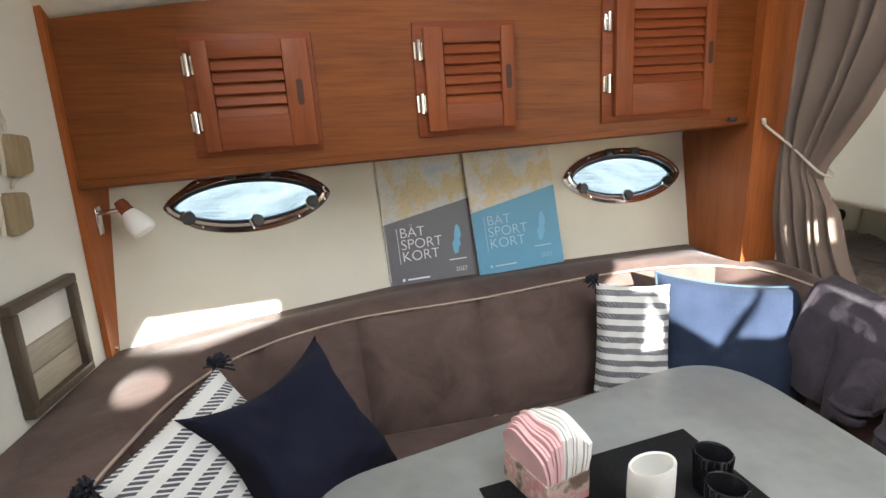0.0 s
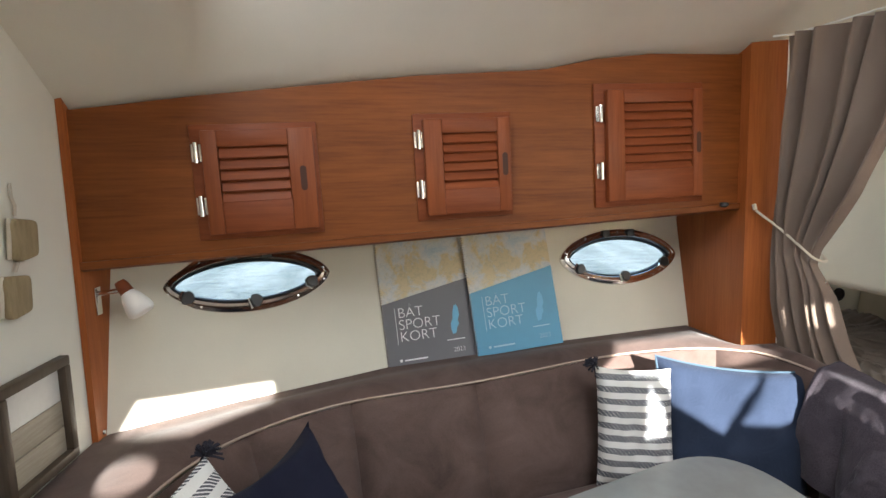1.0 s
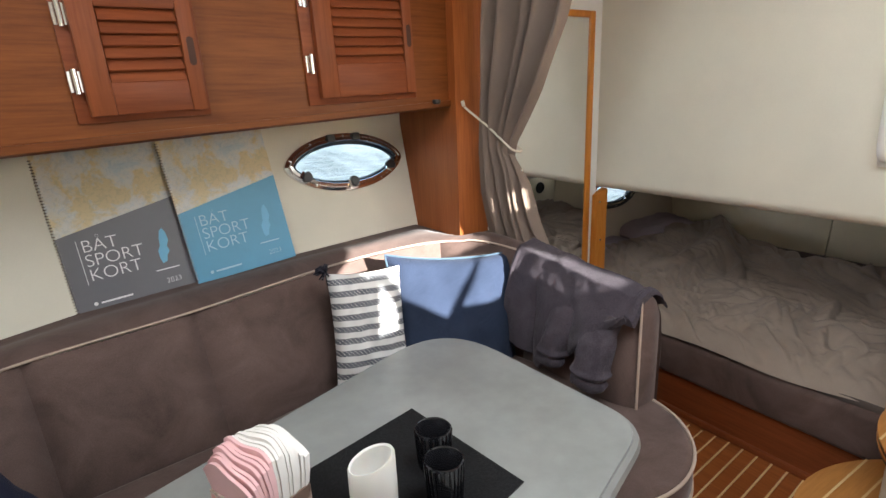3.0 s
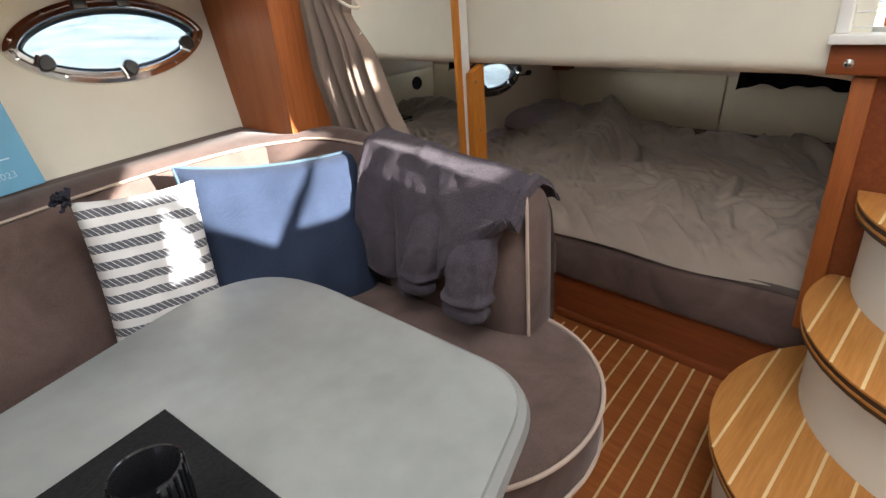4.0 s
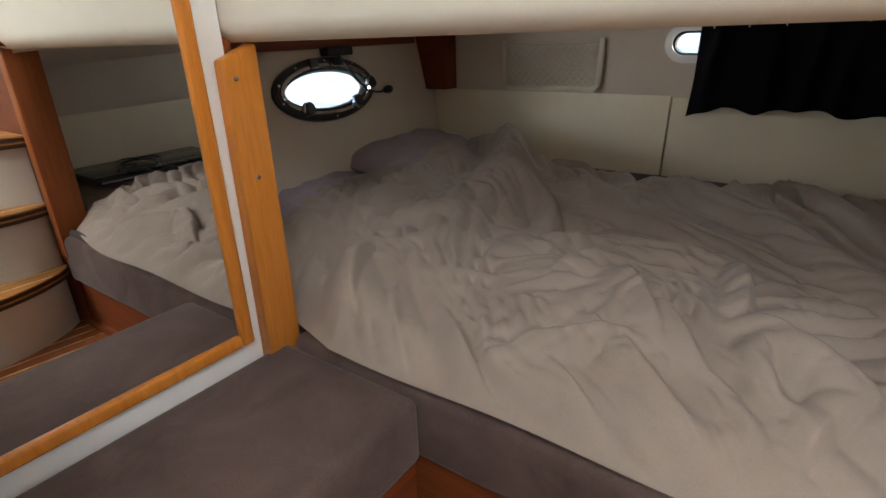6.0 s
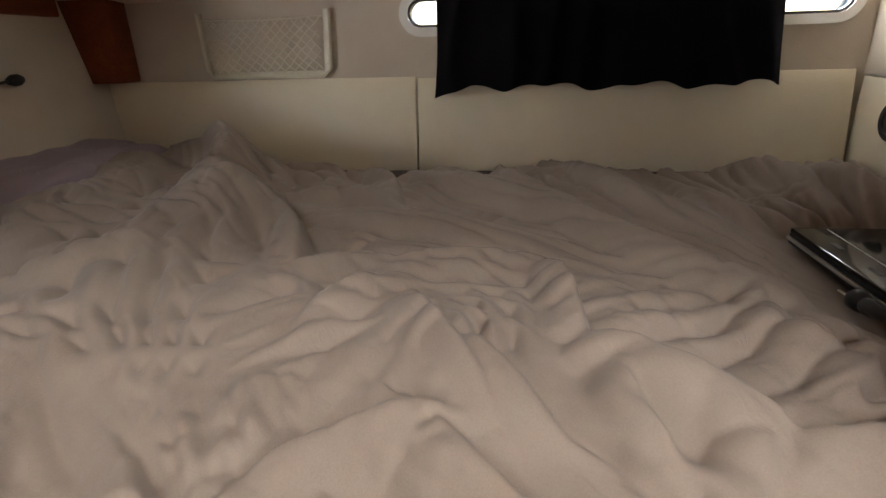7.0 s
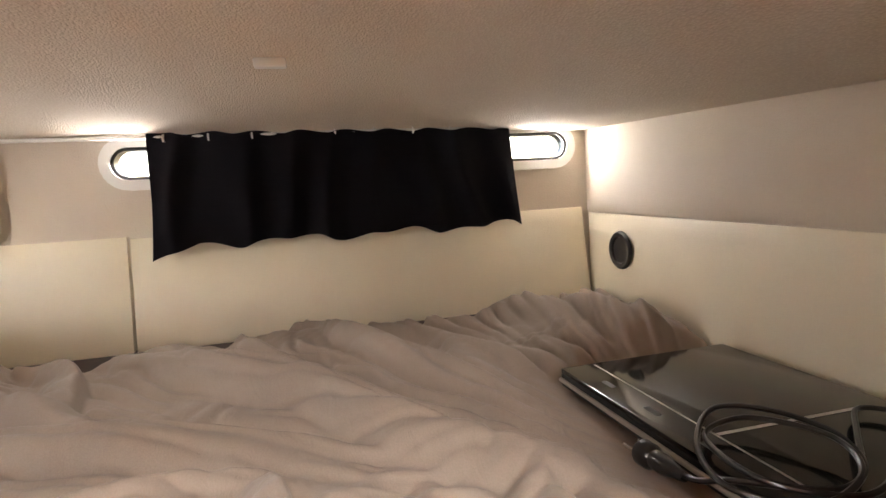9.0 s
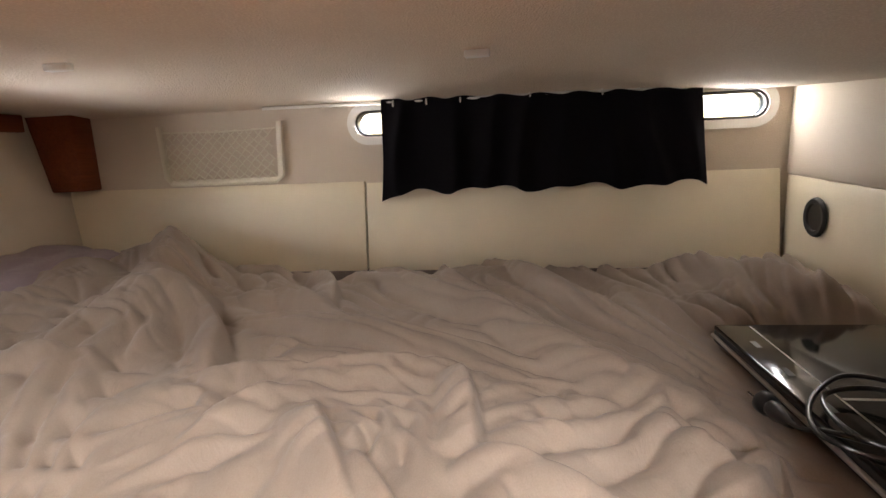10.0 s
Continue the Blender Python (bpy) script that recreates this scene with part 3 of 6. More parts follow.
def louvre_door(x0, x1, z0, z1, lx0, lx1, lz0, lz1, slats, tilt):
    """A louvred door in its surround; fractions give the louvre's opening."""
    w, h = x1 - x0, z1 - z0
    T = Matrix.Translation((x0, 0, z0)) @ Matrix.Rotation(tilt, 4, "Y")

    def P(bm):
        bm.transform(T)
        return bm

    d = part("door", P(box(0, w, -0.008, -0.0005, 0, h, 0.002)), MAHOG, locker, "louvred teak door")
    a0, a1 = w * 0.09, w * 0.965
    b0, b1 = h * 0.045, h * 0.945
    X0, X1, Z0, Z1 = w * lx0, w * lx1, h * (1 - lz1), h * (1 - lz0)
    part("stile", P(box(a0, X0, -0.026, -0.006, b0, b1, 0.003)), MAHOG_UP, d)
    rs = box(X1, a1, -0.026, -0.006, b0, b1, 0.003)
    part("stile", P(rs), MAHOG_UP, d)
    part("rail", P(box(X0, X1, -0.0245, -0.006, Z1, b1 - 0.001, 0.002)), MAHOG, d)
    part("rail", P(box(X0, X1, -0.0245, -0.006, b0 + 0.001, Z0, 0.002)), MAHOG, d)
    step = (Z1 - Z0) / slats
    for k in range(slats):
        bm = box(X0 + 0.001, X1 - 0.001, -0.0035, 0.0035, -step * 0.62, step * 0.62, 0.0015, 1)
        bm.transform(Matrix.Translation((0, -0.015, Z0 + step * (k + 0.5))) @ Matrix.Rotation(radians(-27), 4, "X"))
        part("slat", P(bm), MAHOG, d)
    # finger slot: no recess is cut, a dark plate carries its shade
    sx = (X1 + a1) / 2 + 0.001
    sz, sh = h * 0.5, min(0.06, h * 0.22)
    bm = bmesh.new()
    r = 0.0075
    ring = [(sx + r * math.cos(t), sz + sh / 2 - r + r * math.sin(t)) for t in [math.pi * k / 8 for k in range(9)]] + \
           [(sx - r * math.cos(t), sz - sh / 2 + r - r * math.sin(t)) for t in [math.pi * k / 8 for k in range(9)]]
    f = [bm.verts.new((x, -0.0268, z)) for x, z in ring]
    g = [bm.verts.new((x, -0.0262, z)) for x, z in ring]
    bm.faces.new(f)
    bm.faces.new(g)
    for k in range(len(ring)):
        bm.faces.new((f[k], f[(k + 1) % len(ring)], g[(k + 1) % len(ring)], g[k]))
    part("finger_slot", P(bm), DARKSLOT, d, "dark plate for the shade in the finger slot")
    for fz in (0.30, 0.76):
        bm = tube([(w * 0.045, -0.017, h * fz - 0.024), (w * 0.045, -0.017, h * fz + 0.024)], 0.0062, 10)
        box(w * 0.045 - 0.012, w * 0.045 + 0.012, -0.0105, -0.0082, h * fz - 0.021, h * fz + 0.021, 0.001, 1, bm)
        part("hinge", P(bm), CHROME, d, "chrome butt hinge")


MAHOG_UP = wood("mahogany_stile", (0.125, 0.03, 0.009), (0.19, 0.048, 0.014), (0.27, 0.076, 0.023), along=(14, 14, 1.2))
# dark brown that paints the shade inside slots and grooves
DARKSLOT = plain("slot_shadow", (0.05, 0.015, 0.006), 0.7)
TILTC = -math.atan(0.040)
for x0, x1, z0, z1, fr, ns in ((-0.283, 0.004, 1.209, 1.479, (0.21, 0.76, 0.2, 0.68), 5),
                               (0.243, 0.505, 1.232, 1.506, (0.27, 0.84, 0.19, 0.72), 6),
                               (0.753, 1.103, 1.247, 1.590, (0.24, 0.875, 0.16, 0.71), 8)):
    u0 = (CI @ Vector((x0, cab_y(x0), 0))).x
    u1 = (CI @ Vector((x1, cab_y(x1), 0))).x
    louvre_door(u0, u1, z0, z1, *fr, ns, TILTC * 0.7)

# ---- settee: a U-shaped sofa ----
settee = empty("settee", (0, 0, 0), "brown suede U-shaped settee with beige piping", "sofa")
PIPE = [(-0.36, 0.30), (-0.35, 0.70), (-0.34, 0.957), (-0.30, 1.18), (-0.19, 1.35), (0.03, 1.475), (0.40, 1.53), (0.763, 1.615), (1.0, 1.625), (1.16, 1.585), (1.25, 1.48), (1.272, 1.30), (1.268, 1.10), (1.272, 0.88)]


def smooth_path(pts, n):
    """Points evenly along a smooth curve through pts."""
    P = [Vector(p) for p in pts]
    P = [P[0] * 2 - P[1]] + P + [P[-1] * 2 - P[-2]]
    dense = []
    for i in range(1, len(P) - 2):
        for k in range(24):
            t = k / 24
            a, b, c, d = P[i - 1], P[i], P[i + 1], P[i + 2]
            dense.append(0.5 * ((2 * b) + (c - a) * t + (2 * a - 5 * b + 4 * c - d) * t * t + (3 * b - a - 3 * c + d) * t ** 3))
    dense.append(P[-2])
    acc = [0.0]
    for a, b in zip(dense, dense[1:]):
        acc.append(acc[-1] + (b - a).length)
    out, j = [], 0
    for k in range(n + 1):
        s = acc[-1] * k / n
        while j < len(acc) - 2 and acc[j + 1] < s:
            j += 1
        w = (s - acc[j]) / max(1e-9, acc[j + 1] - acc[j])
        out.append(dense[j].lerp(dense[j + 1], w))
    return out


PIPE_S = smooth_path(PIPE, 240)


def pipe_at(s):
    f = max(0, min(239.999, s * 240))
    i = int(f)
    p = PIPE_S[i].lerp(PIPE_S[i + 1], f - i)
    t = (PIPE_S[min(240, i + 2)] - PIPE_S[max(0, i - 2)]).normalized()
    return p, Vector((t.y, -t.x))     # point and the way into the room


def s_near(x, y):
    return min(range(241), key=lambda k: (PIPE_S[k] - Vector((x, y))).length) / 240


def pipe_z(p, s):
    return ledge_z(p.x) + (0.0 if s < 0.8 else 0.004 - 0.034 * max(0.0, min(1.0, (1.30 - p.y) / 0.41)))


SEAT_Z = 0.49


def back_face(s0, s1, crown):
    """One padded panel of the back, between two seams, from the piping to the seat."""
    def fn(u, v):
        s = s0 + (s1 - s0) * u
        p, n = pipe_at(s)
        zt = pipe_z(p, s)
        z = zt + (SEAT_Z - 0.03 - zt) * v
        lean = 0.035 + 0.095 * max(0, min(1, (s - 0.27) / 0.08)) if s < 0.75 else 0.13 - 0.115 * min(1, (s - 0.75) / 0.12)
        edge = 1 - abs(2 * u - 1) ** 5
        puff = crown * edge * (math.sin(math.pi * min(1, v * 0.92 + 0.04)) ** 0.6)
        off = lean * v ** 0.9 + puff - 0.014 * (1 - edge)
        return (p.x + n.x * off, p.y + n.y * off, z)
    return sheet(fn, 20, 14)


seams = [0.0, s_near(-0.33, 1.0), s_near(-0.19, 1.35), s_near(0.055, 1.48), s_near(0.40, 1.53), s_near(0.775, 1.615), s_near(1.16, 1.585), s_near(1.272, 1.30), 1.0]
for a, b in zip(seams, seams[1:]):
    part("back_cushion", back_face(a, b, 0.034), SUEDE, settee)


def wing_width(y):
    return 0.10 - 0.020 * max(0.0, min(1.0, (1.30 - y) / 0.41))


def ledge(u, v):
    """The padded top from the piping to the hull, then down behind the wing."""
    s = u
    p, n = pipe_at(s)
    zt = pipe_z(p, s)
    if s > s_wing:
        t = min(1, (s - s_wing) / 0.06)
        wdt = wing_width(p.y)
        q = Vector((p.x - n.x * wdt, p.y - n.y * wdt))
        if v < 0.6:
            k = v / 0.6
            r = p.lerp(q, k)
            return (r.x, r.y, zt + 0.022 * math.sin(math.pi * k) - 0.055 * k * k * t)
        k = (v - 0.6) / 0.4
        return (q.x + 0.005, q.y, zt - 0.055 * t - k * 0.45)
    if s < s_left:
        q = Vector((BULK + 0.004, p.y + 0.05))
    else:
        h = p - n * 0.6
        lo, hi = 0.0, 0.8
        for _ in range(22):
            m = (lo + hi) / 2
            r = p - n * m
            inside = r.y < hull_y(r.x, zt) - 0.002 and r.x > BULK + 0.004 and not (r.x > 1.232 and r.y > 1.57)
            lo, hi = (m, hi) if inside else (lo, m)
        q = p - n * lo
    r = p.lerp(q, v)
    return (r.x, r.y, zt + 0.014 * math.sin(math.pi * min(1, v * 1.3)) + 0.005 * v)


s_wing, s_left = s_near(1.235, 1.50), s_near(-0.34, 0.957)
part("top_ledge", sheet(ledge, 150, 14), SUEDE, settee)
# end of the wing
p_end, n_end = pipe_at(1.0)


def wing_end(u, v):
    zt = pipe_z(p_end, 1.0)
    z0 = SEAT_Z - 0.02
    q = Vector((p_end.x + 0.012 + 0.068 * u, p_end.y + 0.006 * u))
    top = zt + 0.022 * math.sin(math.pi * u) - 0.055 * u * u
    z = z0 + (top - z0) * v
    lean = 0.012 * (1 - v) * (1 - u)
    return (q.x - 0.015 * v * (1 - u) - lean, q.y - 0.012 * math.sin(math.pi * u) * math.sin(math.pi * min(1, v * 0.9)), z)


part("wing_end", sheet(wing_end, 10, 16), SUEDE, settee)
pp = []
for k in range(241):
    p, n = pipe_at(k / 240)
    pp.append((p.x + n.x * 0.002, p.y + n.y * 0.002, pipe_z(p, k / 240) + 0.003))
pp += [(wing_end(0, v)[0] - 0.001, wing_end(0, v)[1] - 0.002, wing_end(0, v)[2]) for v in (0.97, 0.9, 0.75, 0.6, 0.45, 0.3, 0.15, 0.04)]
part("piping", tube(pp, 0.0034, 8), PIPING, settee, "beige welted piping")

# seat cushion with its rounded end
inner = [(-0.26, 0.28), (-0.22, 1.0), (-0.12, 1.2), (0.08, 1.33), (0.45, 1.38), (0.8, 1.46), (1.04, 1.49), (1.14, 1.46), (1.22, 1.35), (1.25, 1.2), (1.345, 1.0)]
arc = [(1.10 + 0.248 * math.cos(a), 0.905 + 0.248 * math.sin(a)) for a in [math.radians(10 - 12 * k) for k in range(16)]]
rim_in = [(0.86, 0.78), (0.80, 0.98), (0.6, 0.94), (0.3, 0.84), (0.16, 0.72), (0.13, 0.28)]
seat_poly = inner + arc + rim_in
part("seat_cushion", prism(seat_poly, SEAT_Z - 0.095, SEAT_Z, 0.016, 3), SUEDE, settee)
part("seat_piping", tube([(x, y, SEAT_Z - 0.006) for x, y in smooth_path([(1.345, 1.0)] + arc + [(0.86, 0.78), (0.82, 0.92)], 90)], 0.0038, 8), PIPING, settee, "beige welted piping")
part("seat_piping", tube([(x, y, SEAT_Z - 0.085) for x, y in smooth_path([(1.345, 1.0)] + arc + [(0.86, 0.78), (0.82, 0.92)], 90)], 0.004, 8), PIPING, settee, "beige welted piping")


def shrink(poly, d):
    c = Vector((0.9, 1.05))
    return [tuple(Vector(p) + (c - Vector(p)).normalized() * d) for p in poly]


part("base", prism(shrink(arc + [(0.86, 0.78), (0.80, 0.98), (1.1, 1.35), (1.28, 1.25)], 0.045), FLOOR, SEAT_Z - 0.09), LINER, settee, "cream moulded base")
part("base", prism([(-0.5, 0.3), (-0.4, 1.3), (0.2, 1.5), (1.1, 1.55), (1.1, 1.3), (0.5, 1.2), (0.0, 1.0), (0.05, 0.3)], FLOOR, SEAT_Z - 0.09), LINER, settee, "cream moulded base")

# ---- dining table ----
TABLE_Z = 0.70
table = empty("dining_table", (0.5, 0.75, FLOOR), "grey speckled laminate dining table with rounded corners", "table")
tp = rounded([(-0.02, 0.868), (0.928, 1.212), (0.968, 0.642), (0.11, 0.312)], [0.13, 0.16, 0.10, 0.12], 10)
tp = [(x - 0.5, y - 0.75) for x, y in tp]
part("tabletop", prism(tp, 0.608, 0.64, 0.004, 2), [LAMIN], table)
part("edge_band", tube([(x, y, 0.622) for x, y in tp], 0.0125, 8, True), plain("grey_edge", (0.2, 0.2, 0.19), 0.4), table, "grey rounded edge band")
part("pedestal", lathe([(0.16, 0.0), (0.16, 0.012), (0.05, 0.03), (0.04, 0.05), (0.04, 0.606)], 28), CHROME, table, "metal pedestal")

# placemat, candle, tumblers, napkins
MATB = weave("black_mat", (0.01, 0.01, 0.011), (0.022, 0.022, 0.022), 260, rough=0.7, relief=0.5, sheen=0.0)
mat_poly = [(0.667, 0.919), (0.705, 0.651), (0.313, 0.545), (0.262, 0.822)]
thing("placemat", prism(mat_poly, TABLE_Z + 0.0005, TABLE_Z + 0.003), MATB, "black woven placemat on the table", "placemat")
WAX = plain("white_wax", (0.74, 0.73, 0.69), 0.45, vary=0.03, grain=30, relief=0.06)
bpy_wax = WAX.node_tree.nodes["Principled BSDF"]
bpy_wax.inputs["Subsurface Weight"].default_value = 0.3
bpy_wax.inputs["Subsurface Radius"].default_value = (0.02, 0.015, 0.01)
bpy_wax.inputs["Subsurface Scale"].default_value = 0.5
cz = TABLE_Z + 0.003
bm = lathe([(0, 0), (0.031, 0), (0.0325, 0.003), (0.033, 0.05), (0.0325, 0.086), (0.031, 0.089), (0.028, 0.087), (0.0265, 0.060), (0.024, 0.048), (0.012, 0.046), (0, 0.046)], 40)
for v in bm.verts:
    if v.co.z > 0.08:
        v.co.z += 0.010 * math.sin(math.atan2(v.co.y, v.co.x) + 2.2)
candle = empty("pillar_candle", (0.497, 0.722, cz), "white wax pillar candle with a hollowed top on the mat", "candle")
part("wax_body", bm, WAX, candle)

BGLASS = plain("black_tumbler_glass", (0.012, 0.012, 0.014), 0.12, vary=0.1, relief=0.0, coat=0.5)


def tumbler(at, fluted, label):
    t = empty("tumbler", at, label, "tumbler", "black tumblers on the mat")
    n = 72
    prof = [(0.0225, 0), (0.024, 0.004), (0.0275, 0.068), (0.0268, 0.070), (0.0255, 0.068), (0.022, 0.009), (0, 0.008)]
    bm = lathe([(0, 0)] + prof, n)
    if fluted:
        for v in bm.verts:
            r = math.hypot(v.co.x, v.co.y)
            if r > 0.022 and 0.003 < v.co.z < 0.068:
                k = 1 + 0.045 * math.cos(24 * math.atan2(v.co.y, v.co.x))
                v.co.x *= k
                v.co.y *= k
    part("body", bm, BGLASS, t)
    for k in range(24):
        a = k * math.tau / 24
        part("flute", tube([(0.0245 * math.cos(a), 0.0245 * math.sin(a), 0.006), (0.0283 * math.cos(a), 0.0283 * math.sin(a), 0.067)], 0.0015, 6), BGLASS, t)
    return t


tumbler((0.616, 0.757, cz), True, "black ribbed glass tumbler beside the candle")
tumbler((0.590, 0.687, cz), False, "dark ribbed glass tumbler in front of another")

PINK = plain("pink_napkin", (0.80, 0.50, 0.50), 0.85, vary=0.06)
NAPW = plain("white_napkin", (0.82, 0.79, 0.74), 0.85, vary=0.04)
BOXP, bnt, bb = mat("floral_box")
vv = coords(bnt)
cc = ramp(bnt, noise_tex(bnt, vv, 22, 3), [(0.38, (0.2, 0.13, 0.1)), (0.48, (0.62, 0.5, 0.42)), (0.56, (0.66, 0.28, 0.28)), (0.66, (0.75, 0.68, 0.6))])
bnt.links.new(cc, bb.inputs["Base Color"])
bb.inputs["Roughness"].default_value = 0.6
nap = empty("napkin_holder", pose(0.368, 0.812, TABLE_Z, 0, 0, -68), "flower-printed holder full of pink and white paper napkins", "napkin holder")
bm = bmesh.new()
for x0, x1, y0, y1, z0, z1 in ((-0.055, 0.055, -0.042, -0.039, 0, 0.05), (-0.055, 0.055, 0.039, 0.042, 0, 0.05), (-0.055, -0.052, -0.0388, 0.0388, 0, 0.05), (0.052, 0.055, -0.0388, 0.0388, 0, 0.05), (-0.0518, 0.0518, -0.0388, 0.0388, 0, 0.003)):
    box(x0, x1, y0, y1, z0, z1, 0.0006, 1, bm)
part("holder", bm, BOXP, nap, "flower-printed card holder")
for k in range(18):
    y = -0.036 + 0.072 * k / 17
    white = k > 6

    def leaf(u, v, w, y=y, k=k):
        fan = (k - 8.5) / 8.5
        h = 0.122 - 0.022 * fan * fan + 0.002 * math.sin(k * 2.3)
        wob = 0.002 * math.sin(u * 7 + k * 0.3) * v + 0.012 * fan * v * v
        x = (u - 0.5) * (0.10 + 0.008 * v) * (1 - 0.25 * max(0, v - 0.75) ** 0.8) + 0.002 * math.sin(k * 1.7)
        round_top = 0.014 * (2 * u - 1) ** 4
        return (x, y + wob + 0.0046 * w, 0.004 + (h - round_top) * v + 0.003 * math.sin(u * 5 + k * 0.4) * v)
    part("napkin", sheet(leaf, 12, 8, 1), NAPW if white else PINK, nap, "white paper napkin" if white else "pink paper napkin")

# ---- loose cushions ----
def step01(v):
    v = max(0.0, min(1.0, v))
    return v * v * (3 - 2 * v)


def cushion_mesh(w, h, t, pinch=0.06, dent=0.0, seed=0.0, n=26):
    """A stuffed square cushion standing in its x-z plane, with pointed corners."""
    bm = bmesh.new()
    sides = []
    for sgn in (-1, 1):
        g = []
        for i in range(n + 1):
            row = []
            for j in range(n + 1):
                u, v = 2 * i / n - 1, 2 * j / n - 1
                x = u * w / 2 * (1 - pinch * (1 - v * v) * (abs(u) ** 3))
                z = v * h / 2 * (1 - pinch * (1 - u * u) * (abs(v) ** 3))
                puff = ((1 - u ** 4) * (1 - v ** 4)) ** 0.55
                y = sgn * t / 2 * puff
                k = noise.noise(Vector((u * 1.4 + seed, v * 1.4, sgn * 3.0)))
                y += (0.012 * k + 0.01 * noise.noise(Vector((u * 4 + seed, v * 4, sgn)))) * puff
                if sgn < 0:
                    y += dent * math.exp(-((u * 0.9) ** 2 + (v - 0.5) ** 2) * 3)
                row.append(bm.verts.new((x, y, z)))
            g.append(row)
        sides.append(g)
    for g in sides:
        for i in range(n):
            for j in range(n):
                bm.faces.new((g[i][j], g[i + 1][j], g[i + 1][j + 1], g[i][j + 1]))
    bmesh.ops.remove_doubles(bm, verts=bm.verts[:], dist=0.0004)
    return bm


def edge_loop(w, h, pinch, r=0.0035, n=20):
    pts = []
    for sx, sz, ex, ez in ((-1, -1, 1, -1), (1, -1, 1, 1), (1, 1, -1, 1), (-1, 1, -1, -1)):
        for k in range(n):
            t = k / n
            u, v = sx + (ex - sx) * t, sz + (ez - sz) * t
            pts.append((u * w / 2 * (1 - pinch * (1 - v * v) * abs(u) ** 3), 0, v * h / 2 * (1 - pinch * (1 - u * u) * abs(v) ** 3)))
    return tube(pts, r, 7, True)


def tassel(bm, at, out, r=0.028, count=60, seed=1):
    rng = random.Random(seed)
    o = Vector(out).normalized()
    for k in range(count):
        d = (o * 0.8 + Vector((rng.uniform(-1, 1), rng.uniform(-1, 1), rng.uniform(-1, 1))) * 0.75).normalized()
        p = Vector(at)
        tube([p, p + d * r * 0.6, p + d * r * rng.uniform(0.9, 1.25) + Vector((0, 0, -0.006))], 0.0026, 5, False, bm)
    return bm


def striped(name, period, dark, pale, duty=0.62):
    """Pale cotton with woven bands of slanting dashes."""
    m, nt, b = mat(name)
    tc = nt.nodes.new("ShaderNodeTexCoord")
    sp = nt.nodes.new("ShaderNodeSeparateXYZ")
    nt.links.new(tc.outputs["Object"], sp.inputs[0])

    def math_node(op, a, c=None):
        q = nt.nodes.new("ShaderNodeMath")
        q.operation = op
        for sock, v in zip(q.inputs, (a, c)):
            if isinstance(v, (int, float)):
                sock.default_value = v
            elif v is not None:
                nt.links.new(v, sock)
        return q.outputs[0]

    wob = noise_tex(nt, tc.outputs["Object"], 30, 2)
    z = math_node("ADD", sp.outputs[2], math_node("MULTIPLY", wob, 0.004))
    band = math_node("FRACT", math_node("DIVIDE", z, period))
    inb = math_node("LESS_THAN", band, 0.5)
    slant = math_node("ADD", sp.outputs[0], math_node("MULTIPLY", sp.outputs[2], 0.9))
    dash = math_node("LESS_THAN", math_node("FRACT", math_node("DIVIDE", slant, 0.0105)), duty)
    fac = math_node("MULTIPLY", inb, dash)
    c = mixc(nt, fac, pale, dark)
    big = noise_tex(nt, tc.outputs["Object"], 9, 3)
    c = mixc(nt, 0.12, c, ramp(nt, big, [(0.3, (0.5, 0.5, 0.5)), (0.7, (0.8, 0.8, 0.78))]))
    nt.links.new(c, b.inputs["Base Color"])
    b.inputs["Roughness"].default_value = 0.9
    fine = noise_tex(nt, tc.outputs["Object"], 300, 2)
    hgt = math_node("ADD", math_node("MULTIPLY", fac, 0.7), fine)
    bump(nt, hgt, 0.5, 0.0015, b)
    return m


STRIPE = striped("striped_cotton", 0.040, (0.018, 0.02, 0.035), (0.72, 0.71, 0.68))
STRIPE2 = striped("striped_cotton_grey", 0.032, (0.05, 0.056, 0.075), (0.74, 0.73, 0.7), 0.86)
NAVY = weave("navy_cotton", (0.008, 0.009, 0.02), (0.017, 0.019, 0.037), 240, relief=0.35, big_vary=0.2, sheen=0.03)
BLUE = weave("blue_linen", (0.017, 0.026, 0.05), (0.037, 0.051, 0.09), 230, relief=0.4, big_vary=0.25, sheen=0.05)
TASS = plain("dark_tassel_wool", (0.02, 0.02, 0.032), 0.95)


def cushion(m, w, h, t, material, label, dent=0.0, seed=0.0, pipe=None, tassels=(), pinch=0.06):
    c = empty("cushion", m, label, "cushion", "cushions on the settee")
    part("cover", cushion_mesh(w, h, t, pinch, dent, seed), material, c)
    if pipe:
        part("edge_seam", edge_loop(w, h, pinch), pipe, c)
    for k, (u, v) in enumerate(tassels):
        part("tassel", tassel(bmesh.new(), (u * w / 2, 0, v * h / 2), (u, 0, v), seed=k + 3), TASS, c, "dark woollen tassel")
    return c


# navy one over the striped one in the forward corner
cushion(Matrix.Translation((-0.055, 1.062, 0.661)) @ Matrix(((0.637, -0.578, -0.510), (0.766, 0.550, 0.333), (0.088, -0.603, 0.793))).to_4x4(), 0.345, 0.345, 0.17, NAVY, "plain navy blue cotton cushion in the settee corner", 0.05, 1.0, pinch=0.27)
cushion(Matrix.Translation((-0.177, 0.989, 0.640)) @ Matrix(((0.385, -0.709, -0.591), (0.901, 0.427, 0.076), (0.198, -0.561, 0.803))).to_4x4(), 0.304, 0.34, 0.07, STRIPE, "white cushion with dark dashed stripes and tassels", 0.0, 2.0, None, ((-1, 1), (1, 1)))
